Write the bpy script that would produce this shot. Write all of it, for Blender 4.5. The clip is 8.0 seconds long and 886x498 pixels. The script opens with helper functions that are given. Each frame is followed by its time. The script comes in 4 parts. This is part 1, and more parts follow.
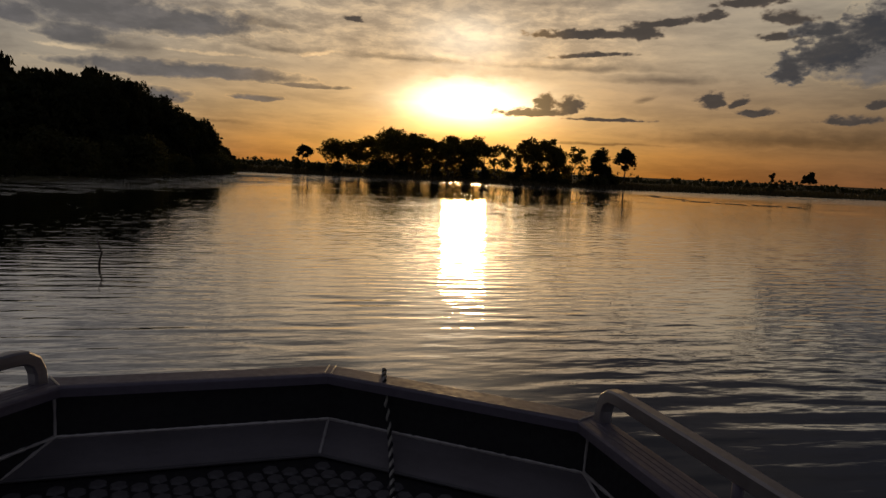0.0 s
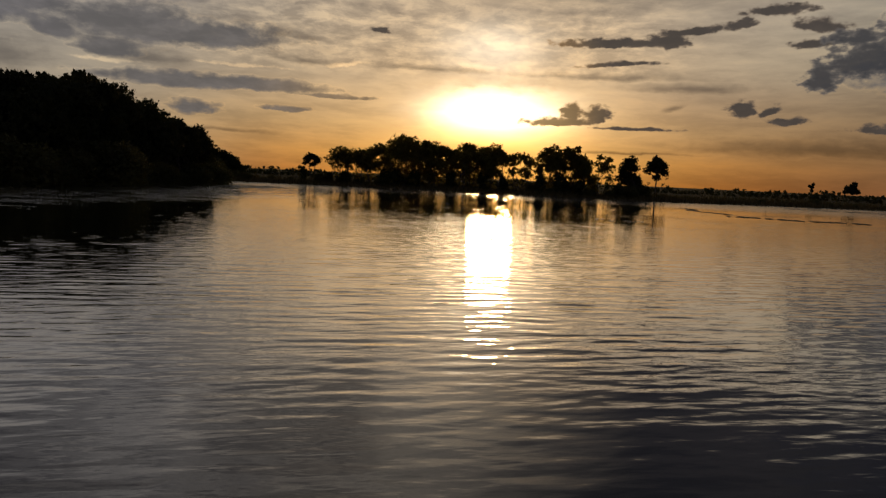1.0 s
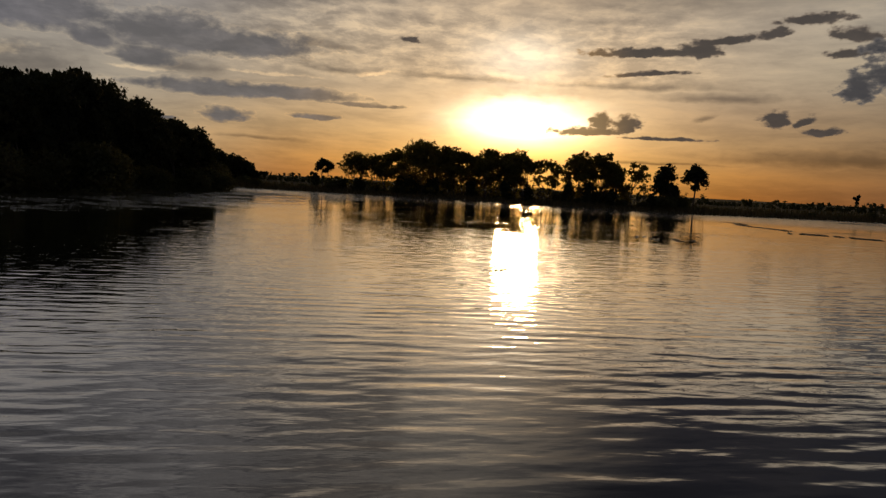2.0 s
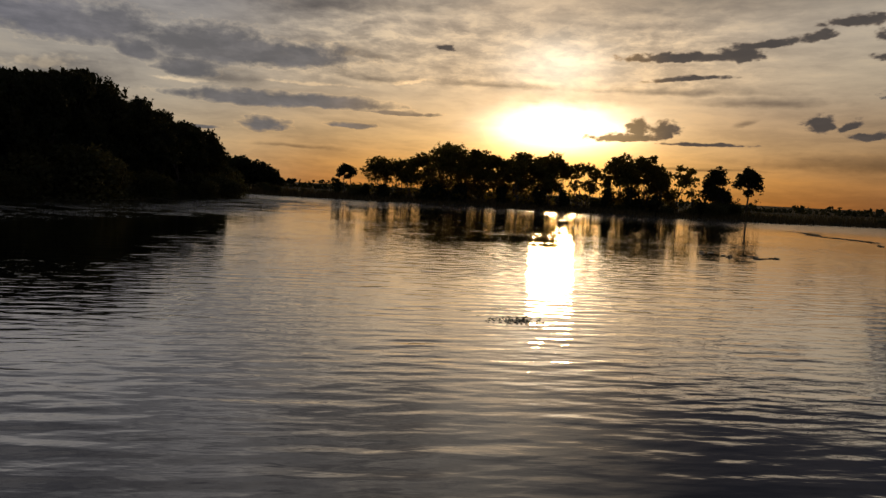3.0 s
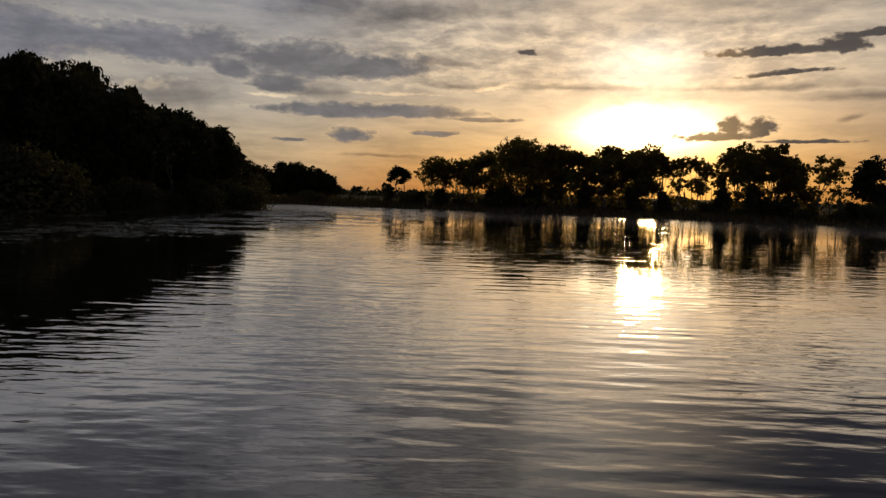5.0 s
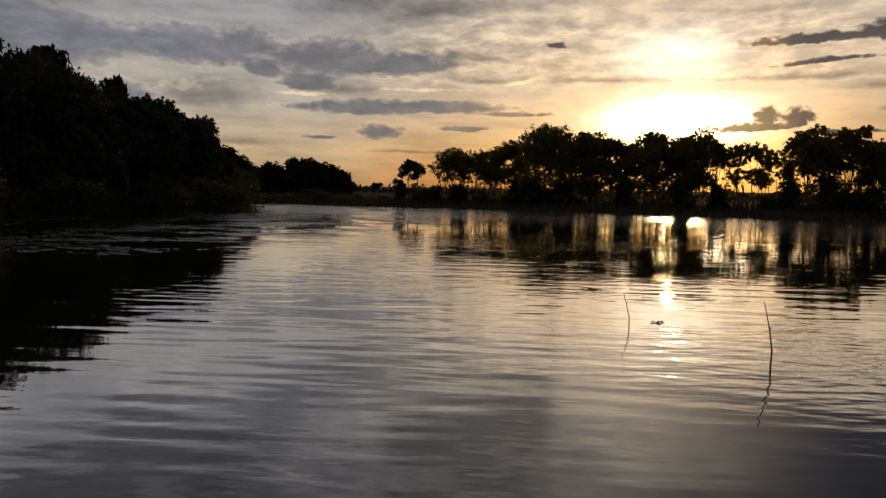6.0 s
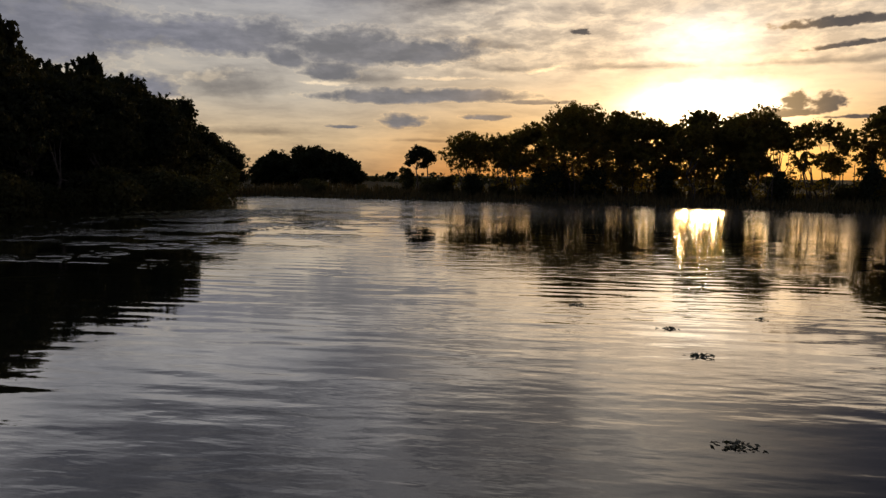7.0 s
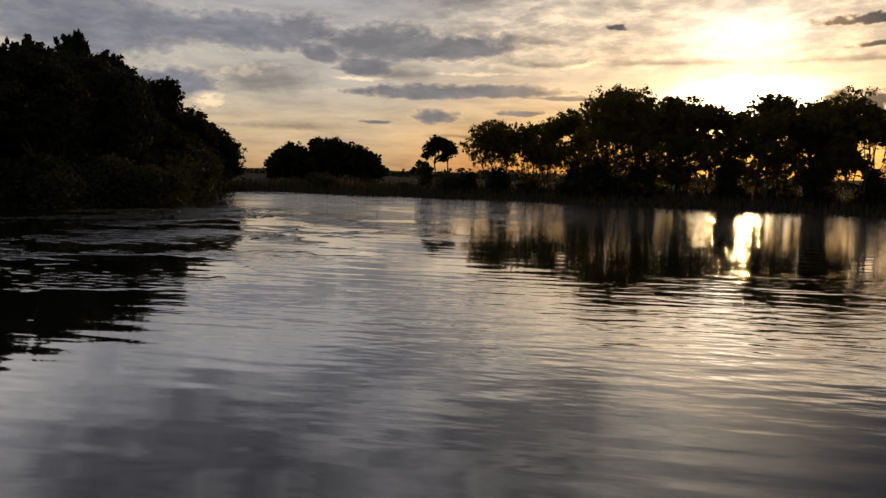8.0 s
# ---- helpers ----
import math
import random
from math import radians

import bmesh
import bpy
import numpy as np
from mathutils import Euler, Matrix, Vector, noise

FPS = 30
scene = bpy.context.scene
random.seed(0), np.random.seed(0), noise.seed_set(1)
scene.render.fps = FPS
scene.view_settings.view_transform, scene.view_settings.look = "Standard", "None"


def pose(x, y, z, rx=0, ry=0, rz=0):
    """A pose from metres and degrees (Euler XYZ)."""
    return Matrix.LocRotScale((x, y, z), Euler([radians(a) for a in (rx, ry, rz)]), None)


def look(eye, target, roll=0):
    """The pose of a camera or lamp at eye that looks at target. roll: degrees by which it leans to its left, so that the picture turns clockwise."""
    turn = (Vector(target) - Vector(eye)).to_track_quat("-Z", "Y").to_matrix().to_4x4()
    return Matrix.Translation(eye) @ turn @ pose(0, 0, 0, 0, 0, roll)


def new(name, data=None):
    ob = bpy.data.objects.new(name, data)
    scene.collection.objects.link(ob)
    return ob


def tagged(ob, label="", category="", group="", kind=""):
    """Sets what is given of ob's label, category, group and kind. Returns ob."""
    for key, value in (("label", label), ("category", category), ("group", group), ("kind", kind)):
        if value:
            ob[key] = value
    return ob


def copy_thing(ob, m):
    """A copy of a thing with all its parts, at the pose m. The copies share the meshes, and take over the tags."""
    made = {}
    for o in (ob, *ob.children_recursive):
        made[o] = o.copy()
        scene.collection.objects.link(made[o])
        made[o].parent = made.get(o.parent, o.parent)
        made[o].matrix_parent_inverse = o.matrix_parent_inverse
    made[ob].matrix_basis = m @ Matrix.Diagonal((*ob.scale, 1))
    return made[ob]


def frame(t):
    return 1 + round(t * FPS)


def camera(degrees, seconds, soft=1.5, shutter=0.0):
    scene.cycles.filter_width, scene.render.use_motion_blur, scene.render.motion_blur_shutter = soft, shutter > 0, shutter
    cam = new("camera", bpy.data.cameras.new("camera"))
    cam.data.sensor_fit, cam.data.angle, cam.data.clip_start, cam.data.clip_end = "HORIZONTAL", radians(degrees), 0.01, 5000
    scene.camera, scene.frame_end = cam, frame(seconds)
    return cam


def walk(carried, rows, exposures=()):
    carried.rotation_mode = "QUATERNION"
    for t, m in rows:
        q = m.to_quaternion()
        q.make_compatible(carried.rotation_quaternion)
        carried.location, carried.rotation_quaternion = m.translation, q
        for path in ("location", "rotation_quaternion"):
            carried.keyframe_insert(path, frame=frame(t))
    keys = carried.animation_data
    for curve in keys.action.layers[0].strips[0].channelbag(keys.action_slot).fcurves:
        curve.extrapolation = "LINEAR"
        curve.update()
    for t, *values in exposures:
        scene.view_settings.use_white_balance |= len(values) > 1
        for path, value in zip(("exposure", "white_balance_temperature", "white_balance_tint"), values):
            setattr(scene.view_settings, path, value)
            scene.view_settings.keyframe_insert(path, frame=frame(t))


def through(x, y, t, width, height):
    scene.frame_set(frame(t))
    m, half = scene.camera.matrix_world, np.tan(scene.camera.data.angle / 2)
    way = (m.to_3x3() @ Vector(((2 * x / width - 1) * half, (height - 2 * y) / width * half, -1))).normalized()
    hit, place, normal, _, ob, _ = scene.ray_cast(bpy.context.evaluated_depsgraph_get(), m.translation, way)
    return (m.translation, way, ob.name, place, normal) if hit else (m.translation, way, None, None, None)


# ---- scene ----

# ---- camera ----
cam = camera(67.7, 8.0, soft=1.45)
PATH = [
    (0.0, pose(0.0, 0.0, 1.679, 83.02, -2.63, 10.06)),
    (0.5, pose(0.141, 3.349, 1.735, 83.38, -2.60, 11.15)),
    (1.0, pose(0.159, 6.546, 1.760, 83.74, -2.62, 12.28)),
    (1.5, pose(0.0, 9.5, 1.749, 84.07, -2.88, 13.40)),
    (3.0, pose(-0.853, 17.472, 1.626, 84.84, -2.88, 17.69)),
    (3.5, pose(-1.389, 20.178, 1.566, 84.92, -2.46, 19.45)),
    (4.0, pose(-1.964, 23.141, 1.570, 84.96, -2.38, 21.21)),
    (4.5, pose(-2.574, 26.254, 1.562, 85.09, -1.99, 23.13)),
    (6.0, pose(-5.56, 36.742, 1.660, 84.67, -0.89, 27.41)),
    (6.5, pose(-6.814, 40.089, 1.698, 84.12, -0.45, 28.31)),
    (7.0, pose(-8.04, 43.149, 1.695, 83.70, -0.53, 29.36)),
    (7.5, pose(-9.206, 46.1, 1.661, 83.38, -0.81, 30.65)),
    (8.0, pose(-10.516, 48.929, 1.616, 83.32, -1.16, 32.10)),
]
walk(cam, PATH, exposures=[(0.0, -0.42, 6950, 10), (1.5, -0.34, 6850, 10), (3.5, -0.14, 6600, 10), (6.0, 0.15, 6420, 10), (8.0, 0.38, 6350, 10)])

# ---- world: evening sky with broken cloud, low sun behind thin cloud ----
SUN_AZ, SUN_EL = -8.1, 5.9          # degrees from +y towards +x, and above the horizon


class Nodes:
    """A short way to write node trees."""

    def __init__(self, tree):
        self.tree = tree

    def add(self, kind, **inputs):
        n = self.tree.nodes.new(kind)
        for key, value in inputs.items():
            key = key.replace("_", " ")
            self.put(n.inputs[int(key[1:])] if key[0] == "i" and key[1:].isdigit() else n.inputs[key], value)
        return n

    def put(self, socket, value):
        if isinstance(value, bpy.types.NodeSocket):
            self.tree.links.new(value, socket)
        else:
            socket.default_value = value

    def math(self, op, a, b=0.0, c=0.0):
        n = self.add("ShaderNodeMath", i0=a, i1=b, i2=c)
        n.operation = op
        return n.outputs[0]

    def mix(self, factor, a, b, op="MIX"):
        n = self.tree.nodes.new("ShaderNodeMix")
        n.data_type, n.blend_type = "RGBA", op
        self.put(n.inputs[0], factor), self.put(n.inputs[6], a), self.put(n.inputs[7], b)
        return n.outputs[2]

    def span(self, value, a, b, c=0.0, d=1.0, smooth=True):
        n = self.add("ShaderNodeMapRange", Value=value, From_Min=a, From_Max=b, To_Min=c, To_Max=d)
        n.interpolation_type = "SMOOTHSTEP" if smooth else "LINEAR"
        return n.outputs[0]

    def noise(self, vector, scale, detail=4.0, rough=0.55, out="Fac"):
        n = self.add("ShaderNodeTexNoise", Vector=vector, Scale=scale, Detail=detail, Roughness=rough)
        return n.outputs[out]

    def vec(self, op, a, b=(0, 0, 0)):
        n = self.add("ShaderNodeVectorMath", i0=a, i1=b)
        n.operation = op
        return n.outputs["Value"] if op in ("LENGTH", "DOT_PRODUCT", "DISTANCE") else n.outputs[0]

    def place(self, vector, loc, rot, scale, kind="TEXTURE"):
        n = self.add("ShaderNodeMapping", Vector=vector, Location=loc, Rotation=rot, Scale=scale)
        n.vector_type = kind
        return n.outputs[0]

    def ramp(self, value, *stops):
        n = self.add("ShaderNodeValToRGB", Fac=value)
        e = n.color_ramp.elements
        while len(e) < len(stops):
            e.new(0.5)
        for slot, (at, colour) in zip(e, stops):
            slot.position, slot.color = at, (*colour, 1)
        return n.outputs[0]


# cloud banks: (bearing, elevation, half width, half height, tilt), all in degrees
GREY_BANKS = [
    (-36.9, 10.1, 4.0, 1.5, 0), (-31.6, 10.0, 4.8, 1.0, 2), (-38.9, 8.4, 1.8, 0.7, 0), (-55.0, 10.6, 3.6, 1.1, 0), (-48.5, 10.5, 4.4, 1.35, -3),
    (-43.8, 11.0, 2.4, 1.0, 0), (-42.6, 9.4, 1.7, 0.75, -12), (-34.0, 6.5, 4.6, 0.6, 0), (-28.0, 6.7, 4.6, 0.55, 0), (-60.5, 9.6, 5.2, 2.4, 0),
    (25.0, 8.8, 5.0, 1.7, 6), (28.0, 12.0, 5.5, 1.8, 5), (-32.9, 4.45, 1.5, 0.6, 0), (-25.7, 5.0, 1.8, 0.25, 0),
    (-21.4, 6.3, 2.6, 0.18, 0), (-37.7, 4.1, 1.0, 0.18, 0), (-54.0, 6.2, 2.6, 1.2, 0),
]
DARK_LENSES = [
    (1.4, 11.2, 4.2, 0.42, 0), (5.5, 11.35, 1.5, 0.7, 0), (7.6, 12.1, 2.7, 0.36, 4), (10.9, 12.45, 1.1, 0.42, 8), (1.7, 9.6, 3.0, 0.24, 2),
    (13.6, 13.3, 2.2, 0.45, 0), (16.4, 12.1, 1.7, 0.55, -6), (15.8, 10.8, 1.4, 0.34, 0), (-2.6, 5.0, 2.9, 0.42, 3), (-1.7, 5.7, 0.95, 0.68, 0),
    (0.45, 5.45, 1.05, 0.72, 0), (3.5, 4.6, 3.2, 0.18, 0), (11.3, 6.1, 0.9, 0.75, 0), (13.3, 6.1, 0.9, 0.36, 20), (14.7, 5.3, 1.4, 0.32, 0),
    (21.2, 4.7, 2.0, 0.36, 0), (-18.0, 11.7, 0.75, 0.28, -6), (22.7, 5.8, 0.7, 0.4, 15),
]
HEAPED = [(19.7, 9.4, 3.0, 1.6, 5), (16.8, 8.3, 1.3, 1.4, 0), (18.4, 11.0, 1.8, 0.7, 0), (21.9, 10.8, 2.2, 1.5, 0), (25.5, 10.4, 4.0, 1.8, 0)]
VEILS = [
    (-24.1, 8.9, 4.6, 0.75, -1), (-14.0, 8.9, 10.0, 0.65, -1), (7.9, 7.8, 8.0, 0.85, -1), (-30.2, 2.9, 6.5, 0.38, 0), (17.0, 3.2, 15.0, 1.4, 0),
    (-47.0, 7.0, 7.0, 2.4, 0), (-52.5, 10.3, 4.7, 1.6, 0), (-25.9, 10.8, 3.7, 0.8, -3), (-45.0, 3.4, 7.0, 0.8, 0), (6.4, 6.3, 1.8, 0.5, 14),
    (3.0, 2.6, 9.0, 0.25, 0), (-27.0, 14.6, 20.0, 1.9, 3), (18.0, 15.4, 20.0, 1.9, -3), (-60.0, 11.0, 9.0, 5.0, 0), (-36.0, 8.0, 6.0, 1.2, 0), (2.0, 8.6, 12.0, 0.6, -1),
]
SUNLIT_EDGES = [(-51.2, 5.2, 1.4, 1.0, 0), (-48.7, 7.7, 3.0, 0.7, 8), (-39.0, 7.6, 2.4, 0.24, 0), (-29.5, 8.1, 4.0, 0.22, 0), (-21.1, 8.8, 1.8, 0.4, 10)]


def make_sky():
    world = bpy.data.worlds.new("evening_sky")
    scene.world = world
    world.use_nodes = True
    world.node_tree.nodes.clear()
    n = Nodes(world.node_tree)
    way = n.add("ShaderNodeTexCoord").outputs["Generated"]
    sep = n.add("ShaderNodeSeparateXYZ", Vector=way)
    x, y, z = sep.outputs
    deg = 57.29578
    bearing = n.math("MULTIPLY", n.math("ARCTAN2", x, y), deg)
    height = n.math("MULTIPLY", n.math("ARCSINE", z), deg)
    flat = n.add("ShaderNodeCombineXYZ", X=bearing, Y=height, Z=0.0).outputs[0]
    # the cloud field is pushed about by broad noise, and its edges are eaten by fine noise
    wide = n.place(flat, (0, 0, 0), (0, 0, 0), (0.26, 0.75, 1), "POINT")
    push = n.vec("SUBTRACT", n.noise(wide, 0.8, 5.0, 0.6, "Color"), (0.5, 0.5, 0.5))
    rag = n.vec("ADD", flat, n.vec("MULTIPLY", push, (2.2, 0.8, 0.0)))
    fluff = n.noise(n.place(flat, (2, 5, 0), (0, 0, 0), (0.50, 0.85, 1), "POINT"), 1.1, 7.0, 0.56)
    wisp = n.noise(n.place(rag, (8, 1, 0), (0, 0, 0), (0.16, 0.85, 1), "POINT"), 1.0, 8.0, 0.62)

    shred = n.noise(n.place(flat, (6, 3, 0), (0, 0, 0), (0.75, 1.25, 1), "POINT"), 1.5, 7.0, 0.56)

    def field(banks, bite, soft, fluff, reach=0.92):
        total = None
        for a, e, hw, hh, tilt in banks:
            # each bank waits for the one before it, which keeps the shader small
            spot = rag
            if total is not None:
                wait = n.add("ShaderNodeVectorMath", i0=total, i1=(1e-9, 1e-9, 1e-9), i2=rag)
                wait.operation = "MULTIPLY_ADD"
                spot = wait.outputs[0]
            at = n.place(spot, (a, e, 0), (0, 0, radians(tilt)), (hw, hh, 1))
            # cloud bases are flatter than their tops
            low = n.math("MAXIMUM", n.math("MULTIPLY", n.add("ShaderNodeSeparateXYZ", Vector=at).outputs[1], -0.7), 0.0)
            d = n.math("ADD", n.vec("LENGTH", at), low)
            total = d if total is None else n.math("MINIMUM", total, d)
        depth = n.math("ADD", n.math("SUBTRACT", reach, total), n.math("MULTIPLY", n.math("SUBTRACT", fluff, 0.5), bite))
        return n.span(depth, 0.0, soft), depth

    # clear evening air
    air = n.add("ShaderNodeTexSky")
    air.sky_type, air.sun_disc = "NISHITA", False
    air.sun_elevation, air.sun_rotation = radians(SUN_EL), radians(SUN_AZ)
    air.air_density, air.dust_density, air.ozone_density = 1.2, 3.0, 1.0
    s = Vector((math.sin(radians(SUN_AZ)) * math.cos(radians(SUN_EL)), math.cos(radians(SUN_AZ)) * math.cos(radians(SUN_EL)), math.sin(radians(SUN_EL))))
    near = n.vec("DOT_PRODUCT", way, tuple(s))
    # high thin cloud lit by the low sun: gold near the horizon and the sun, grey higher up and away
    rise = n.math("DIVIDE", height, 30.0)
    warm = n.ramp(rise, (0.0, (0.58, 0.200, 0.036)), (0.06, (0.62, 0.285, 0.080)), (0.14, (0.58, 0.370, 0.185)), (0.27, (0.53, 0.425, 0.315)), (0.42, (0.48, 0.41, 0.335)), (0.7, (0.48, 0.43, 0.37)), (1.0, (0.50, 0.46, 0.41)))
    cool = n.ramp(rise, (0.0, (0.34, 0.15, 0.062)), (0.10, (0.33, 0.19, 0.092)), (0.2, (0.36, 0.265, 0.17)), (0.33, (0.45, 0.385, 0.29)), (0.5, (0.43, 0.395, 0.345)), (1.0, (0.44, 0.41, 0.375)))
    pale = n.ramp(rise, (0.0, (0.47, 0.29, 0.135)), (0.10, (0.54, 0.40, 0.245)), (0.22, (0.42, 0.37, 0.31)), (0.5, (0.31, 0.305, 0.32)), (1.0, (0.36, 0.345, 0.345)))
    cool = n.mix(n.span(bearing, -16, -36), cool, pale)
    sky = n.mix(n.span(near, 0.84, 0.995), cool, warm)
    sky = n.mix(0.92, n.vec("MULTIPLY", air.outputs[0], (0.10, 0.10, 0.10)), sky)
    sky = n.mix(n.span(wisp, 0.40, 0.68, 0.0, 0.5), sky, n.mix(1.0, sky, (0.52, 0.53, 0.58, 1), "MULTIPLY"))
    sky = n.mix(n.span(wisp, 0.46, 0.30, 0.0, 0.30), sky, n.mix(1.0, sky, (1.35, 1.28, 1.15, 1), "MULTIPLY"))
    mass = n.noise(n.place(way, (0, 0, 0), (0, 0, 0), (2.2, 2.2, 5.0), "POINT"), 1.0, 7.0, 0.58)
    lumps = n.mix(1.0, sky, n.ramp(mass, (0.38, (0.34, 0.35, 0.39)), (0.50, (0.92, 0.92, 0.93)), (0.62, (1.60, 1.53, 1.42))), "MULTIPLY")
    sky = n.mix(n.span(height, 11, 17), sky, lumps)
    # a thin mottled sheet of cloud above the sun
    speck = n.noise(n.place(rag, (3, 3, 0), (0, 0, 0), (0.42, 1.15, 1), "POINT"), 1.0, 8.0, 0.64)
    mottle = n.mix(1.0, sky, n.ramp(speck, (0.40, (0.72, 0.72, 0.74)), (0.50, (1.0, 0.99, 0.98)), (0.62, (1.40, 1.35, 1.25))), "MULTIPLY")
    sheet = n.math("MULTIPLY", n.math("MULTIPLY", n.span(bearing, -38, -28), n.span(bearing, 12, 0)), n.math("MULTIPLY", n.span(height, 7.6, 9.4), n.span(height, 17, 12.5)))
    sky = n.mix(n.math("MULTIPLY", sheet, 0.85), sky, mottle)
    # sky overhead, out of view, darkened so that the near water mirrors less light
    sky = n.mix(n.span(height, 20, 42), sky, n.mix(1.0, sky, (0.27, 0.28, 0.33, 1), "MULTIPLY"))
    # added unseen above the heaped cloud, to darken the lagoon's open side by reflection
    unseen_dark = n.math("MULTIPLY", n.span(n.math("ADD", bearing, n.math("MULTIPLY", mass, 20.0)), -10, 18), n.span(height, 12.8, 18))
    unseen_dark = n.math("MULTIPLY", unseen_dark, n.span(bearing, 150, 110))
    sky = n.mix(n.math("MULTIPLY", unseen_dark, 0.96), sky, (0.018, 0.020, 0.032, 1))
    # the far side of the sky, away from the sunset, is already dim
    sky = n.mix(n.span(near, 0.72, -0.30, 0.0, 0.90), sky, (0.085, 0.092, 0.130, 1))
    sky = n.mix(n.math("MULTIPLY", n.span(bearing, -4, 8), n.span(height, 9.5, 6.5)), sky, n.mix(1.0, sky, (0.80, 0.78, 0.80, 1), "MULTIPLY"))
    veil, _ = field(VEILS, 1.0, 0.95, fluff)
    sky = n.mix(n.math("MULTIPLY", veil, 0.88), sky, n.mix(1.0, sky, (0.45, 0.46, 0.50, 1), "MULTIPLY"))
    # the sun through thin cloud: a wide white patch below a second, fainter one
    soft_way = n.vec("ADD", flat, n.vec("MULTIPLY", push, (2.4, 0.9, 0.0)))
    core = n.vec("LENGTH", n.place(soft_way, (SUN_AZ, SUN_EL - 0.75, 0), (0, 0, 0), (5.3, 2.25, 1)))
    lid = n.span(n.math("ADD", height, n.math("MULTIPLY", fluff, 2.2)), 9.6, 8.1, 0.04, 1.0)
    upper = n.vec("LENGTH", n.place(soft_way, (SUN_AZ - 0.4, 10.6, 0), (0, 0, 0), (5.0, 2.6, 1)))
    wide_glow = n.vec("LENGTH", n.place(flat, (SUN_AZ, SUN_EL + 0.3, 0), (0, 0, 0), (15.0, 6.0, 1)))

    def fall(d, k):
        return n.math("POWER", 2.71828, n.math("MULTIPLY", n.math("MULTIPLY", d, d), -k))

    glow = n.mix(1.0, n.vec("MULTIPLY", n.math("MULTIPLY", fall(core, 1.25), lid), (4.3, 3.6, 2.5)), n.vec("MULTIPLY", fall(upper, 1.3), (0.50, 0.48, 0.42)), "ADD")
    redden = n.ramp(n.math("DIVIDE", height, 10.0), (0.0, (0.26, 0.12, 0.030)), (0.26, (0.55, 0.31, 0.10)), (0.40, (0.86, 0.70, 0.46)), (0.54, (1.0, 1.0, 1.0)))
    glow = n.mix(1.0, glow, redden, "MULTIPLY")
    glow = n.mix(1.0, glow, n.vec("MULTIPLY", fall(wide_glow, 1.6), (0.29, 0.19, 0.095)), "ADD")
    under = n.vec("LENGTH", n.place(flat, (SUN_AZ, 0.8, 0), (0, 0, 0), (12.0, 3.2, 1)))
    glow = n.mix(1.0, glow, n.vec("MULTIPLY", fall(under, 1.3), (0.56, 0.32, 0.065)), "ADD")
    sky = n.mix(1.0, sky, n.mix(n.math("MULTIPLY", veil, 0.9), glow, n.vec("MULTIPLY", glow, (0.30, 0.28, 0.25))), "ADD")
    # heavier cloud: slate away from the sun, brown before it, with thin pale rims
    grey, depth = field(GREY_BANKS, 2.6, 0.85, n.math("MULTIPLY_ADD", n.math("ADD", fluff, shred), 0.5, 0.0), 1.62)
    inner = n.noise(n.place(rag, (4, 9, 0), (0, 0, 0), (0.35, 0.9, 1), "POINT"), 1.0, 6.0, 0.6)
    shade = n.mix(n.span(near, 0.93, 0.99), (0.122, 0.120, 0.128, 1), (0.26, 0.185, 0.115, 1))
    shade = n.mix(n.span(bearing, -38, -52), shade, (0.138, 0.140, 0.165, 1))
    shade = n.mix(n.span(inner, 0.35, 0.75, 0.0, 0.55), shade, n.mix(1.0, shade, (2.1, 2.0, 1.9, 1), "MULTIPLY"))
    rim = n.math("MULTIPLY", n.span(depth, 0.0, 0.10), n.span(depth, 0.32, 0.10))
    sky = n.mix(n.math("MULTIPLY", grey, 0.90), sky, shade)
    sky = n.mix(n.math("MULTIPLY", rim, 0.22), sky, n.mix(1.0, sky, (1.7, 1.55, 1.3, 1), "MULTIPLY"))
    lit, _ = field(SUNLIT_EDGES, 2.4, 0.9, shred, 1.1)
    sky = n.mix(n.math("MULTIPLY", lit, 0.55), sky, n.mix(1.0, sky, (2.2, 2.0, 1.65, 1), "MULTIPLY"))
    lens, lens_depth = field(DARK_LENSES, 2.2, 0.6, shred, 1.42)
    lens_shade = n.mix(n.span(near, 0.984, 0.998), (0.066, 0.058, 0.056, 1), (0.30, 0.19, 0.085, 1))
    lens_shade = n.mix(n.span(lens_depth, 0.75, 0.15, 0.0, 0.7), lens_shade, n.mix(1.0, lens_shade, (2.3, 2.0, 1.7, 1), "MULTIPLY"))
    lens_shade = n.mix(n.span(inner, 0.4, 0.75, 0.0, 0.5), lens_shade, n.mix(1.0, lens_shade, (1.7, 1.6, 1.5, 1), "MULTIPLY"))
    sky = n.mix(n.math("MULTIPLY", lens, 0.95), sky, lens_shade)
    heap, heap_depth = field(HEAPED, 2.4, 0.45, shred, 1.32)
    sky = n.mix(n.math("MULTIPLY", heap, 0.94), sky, n.mix(n.span(heap_depth, 0.05, 0.9), (0.17, 0.155, 0.148, 1), (0.052, 0.055, 0.066, 1)))
    out = n.add("ShaderNodeOutputWorld")
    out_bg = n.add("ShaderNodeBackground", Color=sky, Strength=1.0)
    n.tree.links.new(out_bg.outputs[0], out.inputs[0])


make_sky()

sun_data = bpy.data.lights.new("sun", "SUN")
sun_data.energy, sun_data.angle, sun_data.color = 0.45, radians(3.9), (1.0, 0.66, 0.30)
sun = new("sun", sun_data)
_a, _e = radians(SUN_AZ), radians(SUN_EL)
_d = Vector((math.sin(_a) * math.cos(_e), math.cos(_a) * math.cos(_e), math.sin(_e)))
sun.matrix_world = look(tuple(_d * 100), (0, 0, 0))


